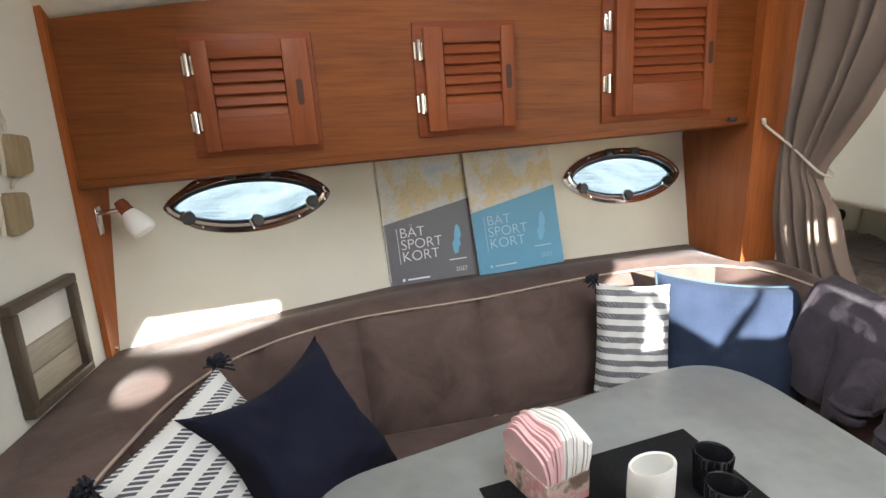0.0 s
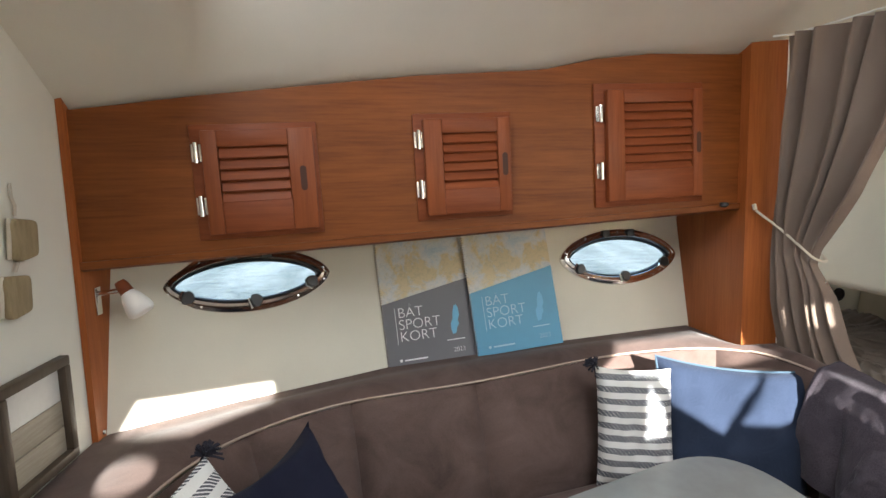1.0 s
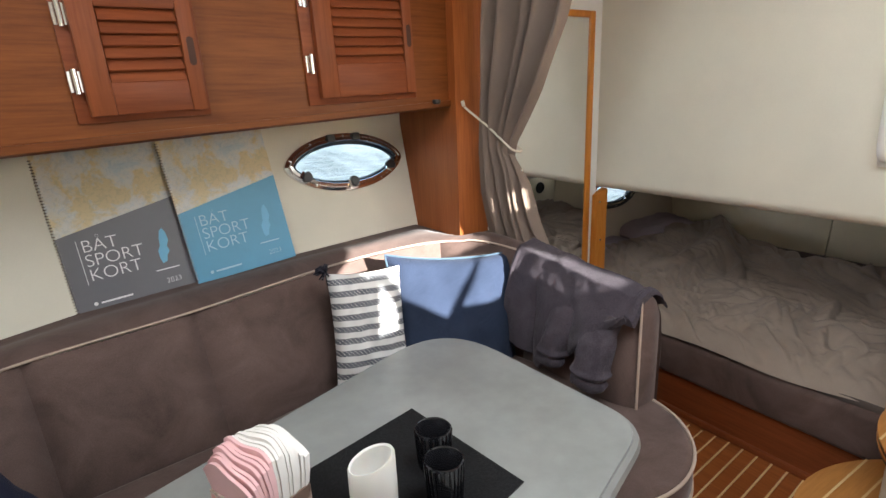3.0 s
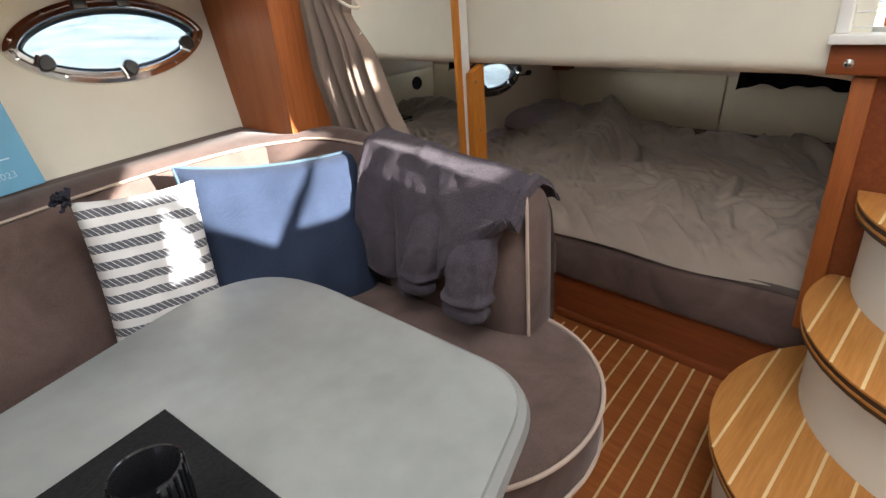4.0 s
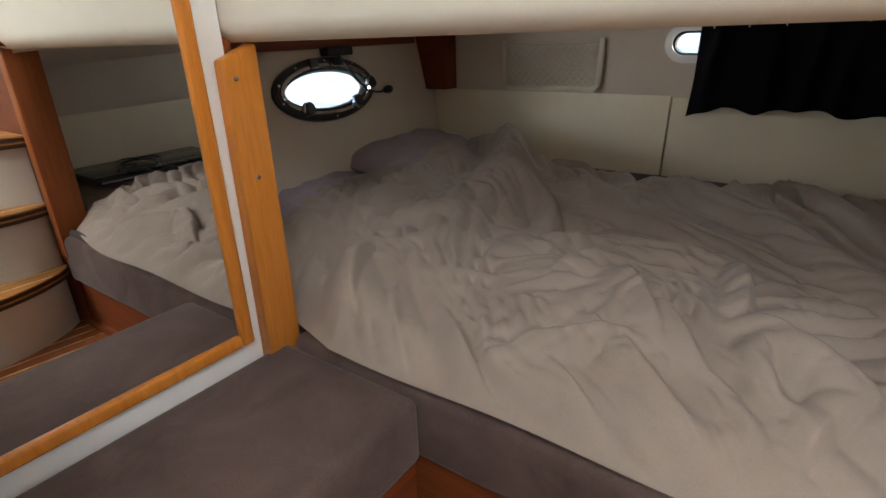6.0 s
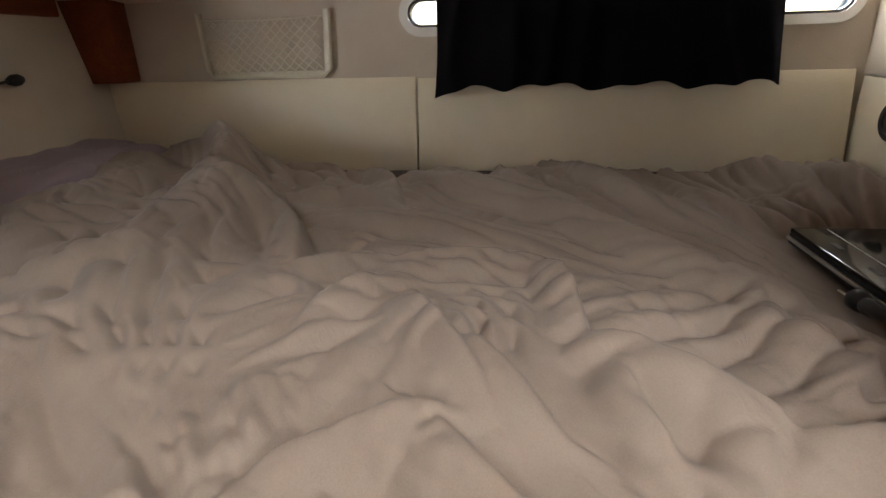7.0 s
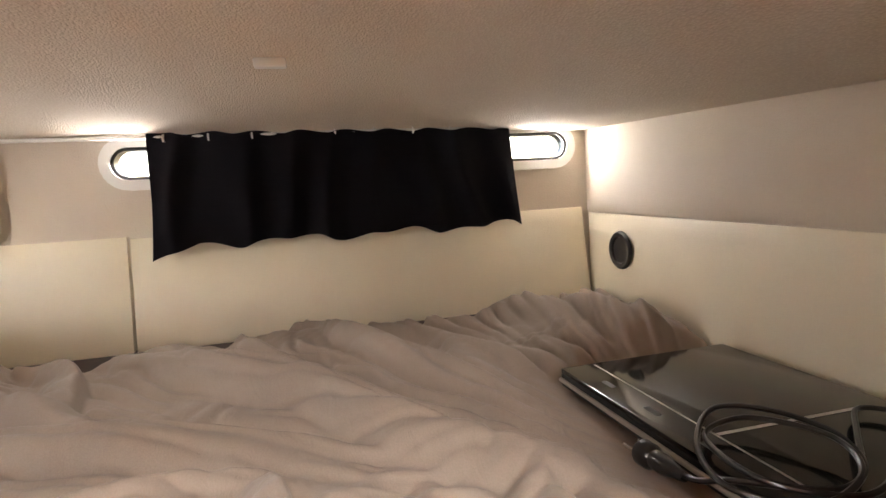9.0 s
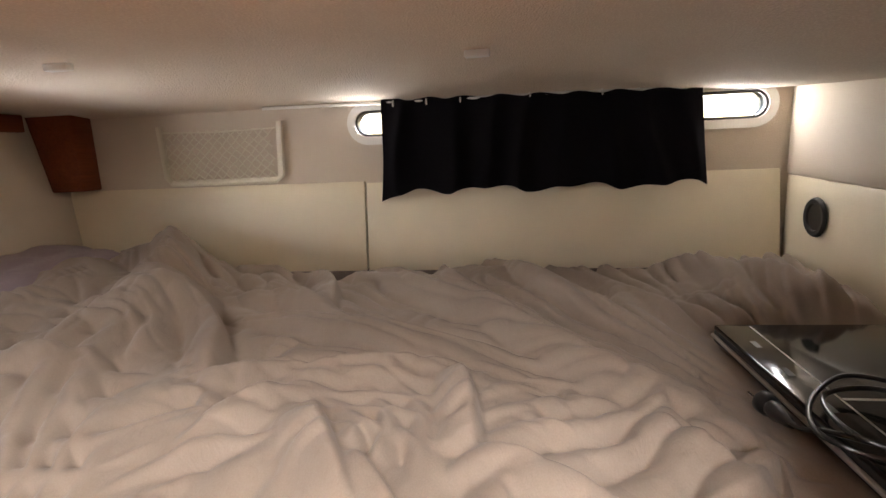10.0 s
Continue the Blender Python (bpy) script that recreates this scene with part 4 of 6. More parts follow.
cushion(pose(0.815, 1.425, 0.648, -14, 3, -8), 0.21, 0.32, 0.10, STRIPE2, "off-white cushion with grey dashed stripes", 0.0, 3.0, None, ((-1, 1),))
cushion(pose(1.075, 1.392, 0.627, -16, 4, -20), 0.40, 0.37, 0.13, BLUE, "denim-blue linen cushion with a piped edge", 0.025, 4.0, plain("teal_edge", (0.05, 0.085, 0.12), 0.85), pinch=0.1)


# ---- charts leaning on the hull ----
MAPC, mnt, mb = mat("chart_print")
mv = coords(mnt)
n1 = noise_tex(mnt, mv, 9, 6, 0.65, 0.4)
c1 = ramp(mnt, n1, [(0.36, (0.52, 0.64, 0.71)), (0.47, (0.74, 0.74, 0.71)), (0.515, (0.74, 0.71, 0.62)), (0.56, (0.76, 0.62, 0.33))])
n2 = noise_tex(mnt, mv, 70, 5, 0.7, 1.5)
c1 = mixc(mnt, 0.5, c1, ramp(mnt, n2, [(0.42, (0.5, 0.55, 0.58)), (0.5, (0.78, 0.77, 0.73))]), "MULTIPLY")
c1 = mixc(mnt, 0.12, c1, (0.72, 0.70, 0.64))
mnt.links.new(c1, mb.inputs["Base Color"])
mb.inputs["Roughness"].default_value, mb.inputs["Coat Weight"].default_value = 0.45, 0.1
PAPER = plain("white_print", (0.82, 0.82, 0.82), 0.5, vary=0.03, relief=0)


def text_mesh(body, size, material, parent, at, label="white printed title", spacing=1.0):
    cu = bpy.data.curves.new("title", "FONT")
    cu.body, cu.size, cu.space_line = body, size, 0.82
    cu.space_character = spacing
    cu.offset = -0.0006 if size > 0.03 else -0.0003
    tmp = new("tmp", cu)
    me = bpy.data.meshes.new_from_object(tmp.evaluated_get(bpy.context.evaluated_depsgraph_get()))
    bpy.data.objects.remove(tmp)
    bpy.data.curves.remove(cu)
    me.materials.append(material)
    ob = new("title", me)
    ob.parent = parent
    ob.matrix_basis = pose(*at, 90, 0, 0)
    return tagged(ob, label)


def chart(bl, br, tl, cover, accent, label, thick):
    """A large ring-bound chart book; local x across, z up, y into the wall."""
    bl, br, tl = Vector(bl), Vector(br), Vector(tl)
    X = (br - bl).normalized()
    Z = (tl - bl)
    Z = (Z - X * Z.dot(X)).normalized()
    Y = Z.cross(X)
    M = Matrix.Translation(bl) @ Matrix((X, Y, Z)).transposed().to_4x4()
    w, h = 0.297, 0.42
    b = empty("chart_book", M, label, "chart book", "sea charts on the settee ledge")
    part("pages", box(0.004, w - 0.002, 0.0012, thick, 0.002, h - 0.002), PAPER, b)
    part("cover_map", box(0, w, -0.0008, 0.0008, 0, h), MAPC, b, "printed sea chart")
    bm = bmesh.new()
    q = [(0, 0), (w, 0), (w, 0.262), (0, 0.205)]
    f = [bm.verts.new((x, -0.0022, z)) for x, z in q]
    g = [bm.verts.new((x, -0.0009, z)) for x, z in q]
    bm.faces.new(f)
    bm.faces.new(g)
    for k in range(4):
        bm.faces.new((f[k], f[(k + 1) % 4], g[(k + 1) % 4], g[k]))
    part("cover_panel", bm, cover, b, smooth=False)
    text_mesh("BÅT\nSPORT\nKORT", 0.046, accent[0], b, (0.048, -0.0028, 0.158))
    part("title_rule", box(0.040, 0.0415, -0.0034, -0.0023, 0.075, 0.19), accent[0], b)
    text_mesh("2023", 0.020, accent[0], b, (0.218, -0.0028, 0.028))
    part("small_print", box(0.056, 0.13, -0.0032, -0.0023, 0.021, 0.026), accent[0], b, "white line of small print")
    part("small_print", box(0.20, 0.26, -0.0032, -0.0023, 0.066, 0.069), accent[0], b, "white line of small print")
    bm = lathe([(0, 0), (0.005, 0)], 10)
    bm.transform(Matrix.Translation((0.044, -0.0028, 0.024)) @ Matrix.Rotation(math.pi / 2, 4, "X"))
    part("mark", bm, accent[0], b, smooth=False)
    # outline of a long coast country
    bm = bmesh.new()
    pts = [(0.0, 0), (0.012, 0.004), (0.016, 0.02), (0.024, 0.03), (0.021, 0.045), (0.028, 0.06), (0.026, 0.082), (0.02, 0.096), (0.012, 0.09), (0.006, 0.07), (0.004, 0.05), (-0.004, 0.036), (-0.004, 0.016)]
    bm.faces.new([bm.verts.new((0.222 + x, -0.0026, 0.084 + z)) for x, z in pts])
    part("country_shape", bm, accent[1], b, smooth=False)
    bm = bmesh.new()
    for k in range(52):
        z = 0.012 + k * 0.0077
        tube([(0.004, -0.003, z), (-0.003, -0.002, z), (-0.004, 0.004, z), (0.003, 0.007, z)], 0.0011, 4, False, bm)
    part("wire_binding", bm, CHROME, b, "white wire binding")
    return b


GREYC = plain("grey_cover", (0.14, 0.14, 0.155), 0.4, vary=0.08, relief=0.02)
SKYC = plain("sky_blue_cover", (0.10, 0.33, 0.50), 0.4, vary=0.08, relief=0.02)
PALEB = plain("pale_blue_print", (0.18, 0.48, 0.68), 0.5, relief=0)
SOFTW = plain("soft_white_print", (0.42, 0.62, 0.72), 0.5, relief=0)
chart((0.150, 1.716, 0.752), (0.437, 1.756, 0.765), (0.121, 1.80, 1.143), GREYC, (PAPER, PALEB), "grey-covered sea chart book leaning on the hull lining", 0.006)
chart((0.440, 1.738, 0.770), (0.727, 1.768, 0.790), (0.425, 1.83, 1.172), SKYC, (SOFTW, PALEB), "sky-blue sea chart book leaning beside the grey one", 0.008)

# ---- on the forward bulkhead: framed picture, wooden tags, reading lamp ----
FRAMEB = wood("brown_frame", (0.05, 0.036, 0.025), (0.08, 0.06, 0.042), (0.12, 0.09, 0.065), along=(12, 12, 2), rough=0.5, coat=0.1)
pic = empty("picture_frame", pose(BULK + 0.002, 1.175, 0.876, 0, 0, 90), "brown wooden frame with white mat and grey board", "picture")
W2, H2 = 0.108, 0.112
for x0, x1, z0, z1 in ((-W2, W2, H2 - 0.02, H2), (-W2, W2, -H2, -H2 + 0.02), (-W2, -W2 + 0.02, -H2 + 0.02, H2 - 0.02), (W2 - 0.02, W2, -H2 + 0.02, H2 - 0.02)):
    part("frame_bar", box(x0, x1, -0.022, 0, z0, z1, 0.003), FRAMEB, pic)
part("picture_mat", box(-W2 + 0.02, W2 - 0.02, -0.006, -0.001, 0.02, H2 - 0.02), plain("picture_white", (0.72, 0.7, 0.66), 0.5), pic, "white upper field")
GREYW = wood("weathered_board", (0.26, 0.22, 0.16), (0.38, 0.33, 0.25), (0.46, 0.41, 0.33), along=(3, 20, 20), rough=0.6, coat=0)
for k in range(2):
    part("picture_board", box(-W2 + 0.021, W2 - 0.021, -0.008, -0.001, -H2 + 0.021 + k * 0.056, -H2 + 0.075 + k * 0.056, 0.001), GREYW, pic, "weathered wooden board")

TAGW = wood("carved_tag_wood", (0.2, 0.15, 0.08), (0.3, 0.23, 0.13), (0.4, 0.32, 0.2), along=(10, 10, 3), rough=0.6, coat=0)
ROPE = plain("pale_cord", (0.6, 0.54, 0.44), 0.9, grain=150, relief=0.6)
tags = empty("wooden_fish_tags", pose(BULK + 0.002, 1.17, 1.19, 0, 0, 90), "two carved wooden tags strung on pale cord", "wall ornament")
for zc, xc in ((0.055, 0.028), (-0.048, -0.01)):
    ol = rounded([(-0.036, -0.04), (0.036, -0.032), (0.03, 0.036), (-0.03, 0.044)], 0.014, 4)
    bm = prism(ol, -0.016, 0.0, 0.003)
    bm.transform(Matrix.Translation((xc, -0.004, zc)) @ Matrix.Rotation(-math.pi / 2, 4, "X"))
    tag = part("tag", bm, TAGW, tags, "carved wooden tag")
    # grooves are not cut; dark rods paint their shade
    for k in range(4):
        bx = xc - 0.02 + k * 0.0135
        part("groove", tube([(bx, -0.0045 + 0.0245 - 0.0245, zc - 0.024), (bx + 0.002, -0.0045, zc + 0.024)], 0.0032, 6), DARKSLOT, tag, "dark rod for the shade in a carved groove")
    part("binding", tube([(xc - 0.037, -0.006, zc - 0.036), (xc - 0.032, -0.01, zc + 0.04)], 0.004, 8), ROPE, tag, "pale cord binding")
part("cord", tube([(0.02, -0.006, 0.098), (0.024, -0.006, 0.118), (0.018, -0.005, 0.135), (0.02, -0.004, 0.16)], 0.0025, 6), ROPE, tags, "pale cord")
part("cord", tube([(0.012, -0.008, 0.012), (0.004, -0.009, 0.002), (0.0, -0.008, -0.006)], 0.0025, 6), ROPE, tags, "pale cord")

lampo = empty("reading_lamp", (BULK + 0.015, 1.43, 1.085), "small swivel reading lamp with frosted shade and wooden cap", "wall lamp")
part("back_plate", box(0.0, 0.006, -0.012, 0.012, -0.045, 0.022, 0.002), CHROME, lampo, "chrome back plate")
part("arm", tube([(0.004, 0, 0.006), (0.03, 0, 0.008), (0.06, -0.002, 0.012)], 0.006, 10), CHROME, lampo, "chrome arm")
ax = Vector((0.55, -0.12, -0.8)).normalized()
base_m = Matrix.Translation((0.062, -0.002, 0.022)) @ ax.to_track_quat("Z", "X").to_matrix().to_4x4()
bm = lathe([(0, -0.014), (0.012, -0.012), (0.015, 0.0), (0.016, 0.02)], 20)
bm.transform(base_m)
part("cap", bm, MAHOG, lampo, "turned wooden cap")
bm = lathe([(0.016, 0.02), (0.023, 0.035), (0.03, 0.06), (0.031, 0.072), (0.026, 0.08), (0.0, 0.083)], 24)
bm.transform(base_m)
part("shade", bm, plain("frosted_shade", (0.85, 0.83, 0.8), 0.3, vary=0.02), lampo, "frosted white shade")
for z in (0.76, 1.50):
    bm = lathe([(0, 0.003), (0.005, 0.0025), (0.006, 0)], 12)
    bm.transform(Matrix.Translation((BULK + 0.0155, 1.40, z)) @ Matrix.Rotation(math.pi / 2, 4, "Y"))
    thing("screw_cap", bm, CHROME, "small round screw cap on the teak edging", "screw", "screw caps on trim")

# ---- tied-back curtain ----
CURT = weave("taupe_curtain", (0.175, 0.13, 0.103), (0.265, 0.205, 0.165), 300, relief=0.35, big_vary=0.12, sheen=0.2)
FREE = [(0.0, (1.36, 1.16)), (0.27, (1.36, 1.235)), (0.45, (1.36, 1.325)), (0.61, (1.365, 1.44)), (0.66, (1.37, 1.46)), (0.74, (1.375, 1.40)), (0.87, (1.40, 1.375)), (1.0, (1.415, 1.315))]
FIXED = [(0.0, (1.315, 1.525)), (0.27, (1.31, 1.545)), (0.5, (1.305, 1.552)), (0.65, (1.305, 1.552)), (0.8, (1.315, 1.55)), (1.0, (1.345, 1.545))]


def lerp2(tab, v):
    return Vector((lerp_table([(k, p[0]) for k, p in tab], v), lerp_table([(k, p[1]) for k, p in tab], v)))


def curtain(u, v):
    v2 = v
    f, g = lerp2(FREE, v2), lerp2(FIXED, v2)
    p = g.lerp(f, u)
    tight = 1 - 0.72 * math.exp(-((v - 0.65) / 0.13) ** 2)
    ph = u * 5.2 * math.tau + 0.8 * math.sin(v * 5 + u * 3) + 1.6 * noise.noise(Vector((u * 3, v * 1.5, 0)))
    amp = 0.030 * tight * (1 - 0.45 * max(0.0, v - 0.7) / 0.3) * (0.8 + 0.4 * noise.noise(Vector((u * 4, v * 2, 5))))
    p.x += amp * math.sin(ph) + 0.012 * noise.noise(Vector((u * 2.2, v * 3, 9)))
    p.y += 0.35 * amp * math.cos(ph * 0.5 + 1)
    z = 1.715 - 0.02 * u + (0.755 - 1.715) * v + 0.02 * math.sin(u * 3) * math.exp(-((v - 0.65) / 0.2) ** 2)
    return (p.x, p.y, z)


cur = empty("tied_curtain", (0, 0, 0), "taupe cloth curtain tied back with a cord", "curtain")
part("cloth", sheet(curtain, 220, 70), CURT, cur)
tb = [(1.262, 1.566, 1.222), (1.268, 1.562, 1.215), (1.31, 1.52, 1.165), (1.336, 1.475, 1.118), (1.345, 1.44, 1.092), (1.37, 1.432, 1.08), (1.395, 1.45, 1.085), (1.40, 1.50, 1.11)]
part("tie_cord", tube([tuple(p) for p in smooth_path(tb, 40)], 0.0035, 7), ROPE, cur, "pale twisted tie cord")
part("tie_end", tube([(1.258, 1.565, 1.226), (1.252, 1.562, 1.24)], 0.006, 8), ROPE, cur, "pale cord end")
part("heading_wire", tube([(1.29, 1.56, 1.722), (1.335, 1.54, 1.722), (1.36, 1.14, 1.705)], 0.003, 6), WHITE, cur, "white curtain wire")
bm = lathe([(0, 0.004), (0.004, 0.003), (0.005, 0)], 12)
bm.transform(Matrix.Translation((1.352, 1.398, 1.028)) @ Matrix.Rotation(-math.pi / 2, 4, "Y"))
part("snap_button", bm, CHROME, cur, "metal snap button")

# ---- fleece blanket over the wing ----
FLEECE, fnt, fb = mat("grey_fleece")
fv = coords(fnt)
fbig, ffine = noise_tex(fnt, fv, 14, 4, 0.6, 0.6), noise_tex(fnt, fv, 330, 3)
fc = ramp(fnt, fbig, [(0.3, (0.04, 0.033, 0.041)), (0.7, (0.082, 0.069, 0.082))])
fnt.links.new(mixc(fnt, 0.4, fc, ramp(fnt, ffine, [(0.3, (0.03, 0.025, 0.031)), (0.7, (0.11, 0.094, 0.11))])), fb.inputs["Base Color"])
fb.inputs["Roughness"].default_value, fb.inputs["Specular IOR Level"].default_value = 0.95, 0.1
fb.inputs["Sheen Weight"].default_value, fb.inputs["Sheen Roughness"].default_value = 0.12, 0.4
bump(fnt, ffine, 0.6, 0.003, fb)


def wing_top(y):
    s = max(s_wing, min(1.0, s_wing + (1.48 - y) / (1.48 - 0.885) * (1 - s_wing)))
    p, n = pipe_at(s)
    return p.x, pipe_z(p, s)


def wrinkle(p, k):
    """Soft crumples of the pile, as a distance along the normal."""
    q = Vector(p)
    return k * (0.009 * (0.5 - abs(noise.noise(q * 13))) + 0.005 * (0.5 - abs(noise.noise(q * 27 + Vector((3, 1, 7))))) + 0.0022 * noise.noise(q * 60))


def fleece_over(u, v, w=0):
    """From the inner hem up over the wing and a little way down its outer side; u along the wing."""
    y = 1.315 - 0.438 * u
    wx = wing_width(y)
    x0, zt = wing_top(max(y, 0.885))
    hem = 0.53 + 0.02 * math.sin(u * 9 + 0.5) + 0.06 * step01((u - 0.35) / 0.2)
    hem += (zt - 0.015 - hem) * max(0.0, (u - 0.6) / 0.4) ** 1.15
    prof = [(0.0, (x0 - 0.062, hem)), (0.16, (x0 - 0.058, hem + 0.3 * (zt - hem))), (0.38, (x0 - 0.034, zt - 0.04)), (0.48, (x0 - 0.008, zt + 0.014)), (0.60, (x0 + 0.45 * wx, zt + 0.028)), (0.74, (x0 + 0.88 * wx, zt + 0.004)), (0.82, (x0 + 1.03 * wx, zt - 0.02)), (1.0, (x0 + 1.08 * wx, zt - 0.05 + 0.03 * step01((u - 0.75) / 0.25)))]
    p = lerp2(prof, v)
    fold = abs(math.sin(u * 3.3 * math.pi + 0.5 + 1.2 * noise.noise(Vector((u * 2, v * 2, 1))) + 0.8 * v)) ** 0.8
    k = step01((0.46 - v) / 0.3) * (1 - 0.85 * step01((u - 0.72) / 0.2))
    z = p.y
    wr = 0.45 * wrinkle((p.x, y, z), 1.0) + 0.006 * noise.noise(Vector((u * 6 + v * 3, v * 5 - u * 3, 6)))
    p.x -= (0.030 * fold - 0.01) * k * (0.4 + 0.6 * step01(u / 0.2)) + 0.006 * noise.noise(Vector((u * 5, v * 6, 2))) + wr * (1 - min(1, v / 0.6))
    z += 0.006 * noise.noise(Vector((u * 4, v * 4, 7))) + wr * min(1, v / 0.6)
    # the turned hem along both ends
    roll = 0.007 * math.exp(-((min(u, 1 - u) - 0.025) / 0.02) ** 2)
    z += roll * step01((v - 0.3) / 0.2)
    p.x -= roll * step01((0.5 - v) / 0.2)
    end = 0.016 * step01((u - 0.9) / 0.1)
    return (p.x + 0.009 * w, y + 0.012 * noise.noise(Vector((u * 3, v * 3, 4))), z - (0.009 + end * 0.4) * w)


bl = empty("fleece_blanket", (0, 0, 0), "crumpled grey fleece blanket thrown over the settee wing", "blanket")
part("throw", sheet(fleece_over, 150, 130, 1), FLEECE, bl)


def lobe(y0, y1, zt, zb, x0, bulge, seed, slant=0.0):
    """A hanging folded end of the fleece."""
    def fn(u, v, w=0):
        a = u * math.tau
        wv = 1 + 0.16 * noise.noise(Vector((math.cos(a) * 1.8, math.sin(a) * 1.8, v * 4 + seed)))
        hw = (y1 - y0) / 2 * (0.85 + 0.25 * v) * wv
        th = bulge * (0.8 + 0.4 * math.sin(math.pi * v)) * wv * (0.15 + 0.85 * step01(v / 0.4))
        end = 1 if v < 0.88 else math.sqrt(max(0.0, 1 - ((v - 0.88) / 0.12) ** 2))
        z = zt + (zb - zt) * v
        cuff = 0.006 * math.exp(-((v - 0.74) / 0.03) ** 2) - 0.006 * math.exp(-((v - 0.81) / 0.02) ** 2)
        cx = x0 + (1.245 - x0) * (1 - v) ** 1.5
        wr = cuff + wrinkle((math.cos(a) * 0.05, math.sin(a) * 0.05 + y0, z), 0.9)
        return (cx + (th + wr) * math.cos(a) * end, (y0 + y1) / 2 + (hw + wr) * math.sin(a) * end + 0.008 * math.sin(v * 4 + seed) + slant * (1 - v) ** 1.5, z)
    return sheet(fn, 80, 70)


part("hanging_fold", lobe(0.925, 1.015, 0.74, 0.535, 1.182, 0.029, 1, -0.03), FLEECE, bl)
part("hanging_fold", lobe(1.050, 1.13, 0.735, 0.545, 1.185, 0.026, 4), FLEECE, bl)

# ---- mirror, post and platform at the berth ----
MIRR, _, mirb = mat("mirror_silver")
mirb.inputs["Metallic"].default_value, mirb.inputs["Roughness"].default_value = 1.0, 0.01
mirb.inputs["Base Color"].default_value = (0.86, 0.87, 0.86, 1)
mir = empty("wall_mirror_panel", (1.60, 1.583, 0.96), "tall mirror in a teak moulding on the white bulkhead", "mirror")
part("mirror_glass", box(-0.205, 0.228, -0.006, 0.0, -0.555, 0.545), MIRR, mir, smooth=False)
for x0, x1, z0, z1 in ((0.228, 0.252, -0.578, 0.568), (-0.229, -0.205, -0.578, 0.568), (-0.205, 0.228, 0.545, 0.568), (-0.205, 0.228, -0.578, -0.555)):
    part("moulding", box(x0, x1, -0.014, 0.001, z0, z1, 0.005, 3), HONEY, mir, "honey teak moulding")
post = empty("berth_post", (1.905, 1.575, 0.32), "honey-coloured teak post at the berth opening", "post")
bm = prism([(-0.036, -0.02), (0.036, -0.014), (0.04, 0.02), (-0.036, 0.006)], 0.0, 0.562, 0.006)
for v in bm.verts:
    if v.co.z > 0.5 and v.co.x < -0.02:
        v.co.z -= 0.02
        v.co.x += 0.008
part("board", bm, HONEY, post)
for z in (0.512, 0.355):
    bm = lathe([(0, 0.003), (0.004, 0.0025), (0.005, 0)], 12)
    bm.transform(Matrix.Translation((-0.012 + (0.012 if z < 0.4 else 0), -0.0175, z)) @ Matrix.Rotation(math.pi / 2, 4, "X"))
    part("screw", bm, CHROME, post)
plat = empty("boarding_bench", (1.65, 1.42, FLOOR), "brown suede bench cushion on a teak base before the mirror", "bench")
part("cushion_pad", box(-0.245, 0.272, -0.172, 0.16, 0.16, 0.29, 0.022, 3), SUEDE, plat, "brown suede pad")
part("teak_base", box(-0.24, 0.265, -0.155, 0.155, 0.0, 0.161), MAHOG, plat, "dark teak base")

# ---- berth ----
berth = empty("berth", (1.93, 0.9, FLOOR), "double berth with brown suede edge and teak fascia", "bed")
part("fascia", box(0.01, 0.03, -0.36, 0.41, 0.0, 0.17), MAHOG_Y, berth, "dark teak fascia")
part("kick_trim", box(-0.006, 0.012, -0.36, 0.36, 0.0, 0.022, 0.003), MAHOG_Y, berth, "teak skirting strip")
part("edge_cushion", box(-0.012, 0.07, -0.362, 0.66, 0.155, 0.305, 0.022, 3), SUEDE, berth, "brown suede edge cushion")
DARKSH = plain("dark_mattress_cover", (0.075, 0.058, 0.05), 0.9, vary=0.2, grain=120, relief=0.3)


def mattress(u, v, w):
    x = 1.945 + (AFT_X - 0.012 - 1.945) * u
    ymax = berth_hull_y(x, 0.45) - 0.006 if x > 1.95 else 1.545
    y0 = 0.56 if x < 1.99 else 0.2
    y = y0 + (ymax - y0) * v
    zt = lerp_table([(1.9, 0.34), (1.99, 0.35), (2.12, 0.40), (2.4, 0.41), (2.86, 0.425), (2.95, 0.475), (3.05, 0.485)], x)
    return (x - 1.93, y - 0.9, (0.30 if w else zt) - FLOOR)


def cover_edge(u, v):
    y = 0.57 + 0.86 * v
    w = 0.055 - 0.03 * v
    a = -0.6 + 3.2 * u
    x = 1.932 + 0.03 * max(0, 0.8 - y) + w * (0.5 - 0.5 * math.cos(a)) + 0.004 * noise.noise(Vector((y * 9, u * 2, 3)))
    z = 0.366 + 0.012 * abs(math.sin(a)) * (1.3 - v) + 0.005 * math.sin(u * 19 + 3 * noise.noise(Vector((y * 4, u, 1)))) * (1.2 - v)
    return (x - 1.93, y - 0.9, z - FLOOR)


part("mattress_cover", sheet(cover_edge, 30, 90), DARKSH, berth, "dark rumpled mattress cover edge")
part("mattress", sheet(mattress, 30, 20, 1), DARKSH, berth, "dark brown mattress")

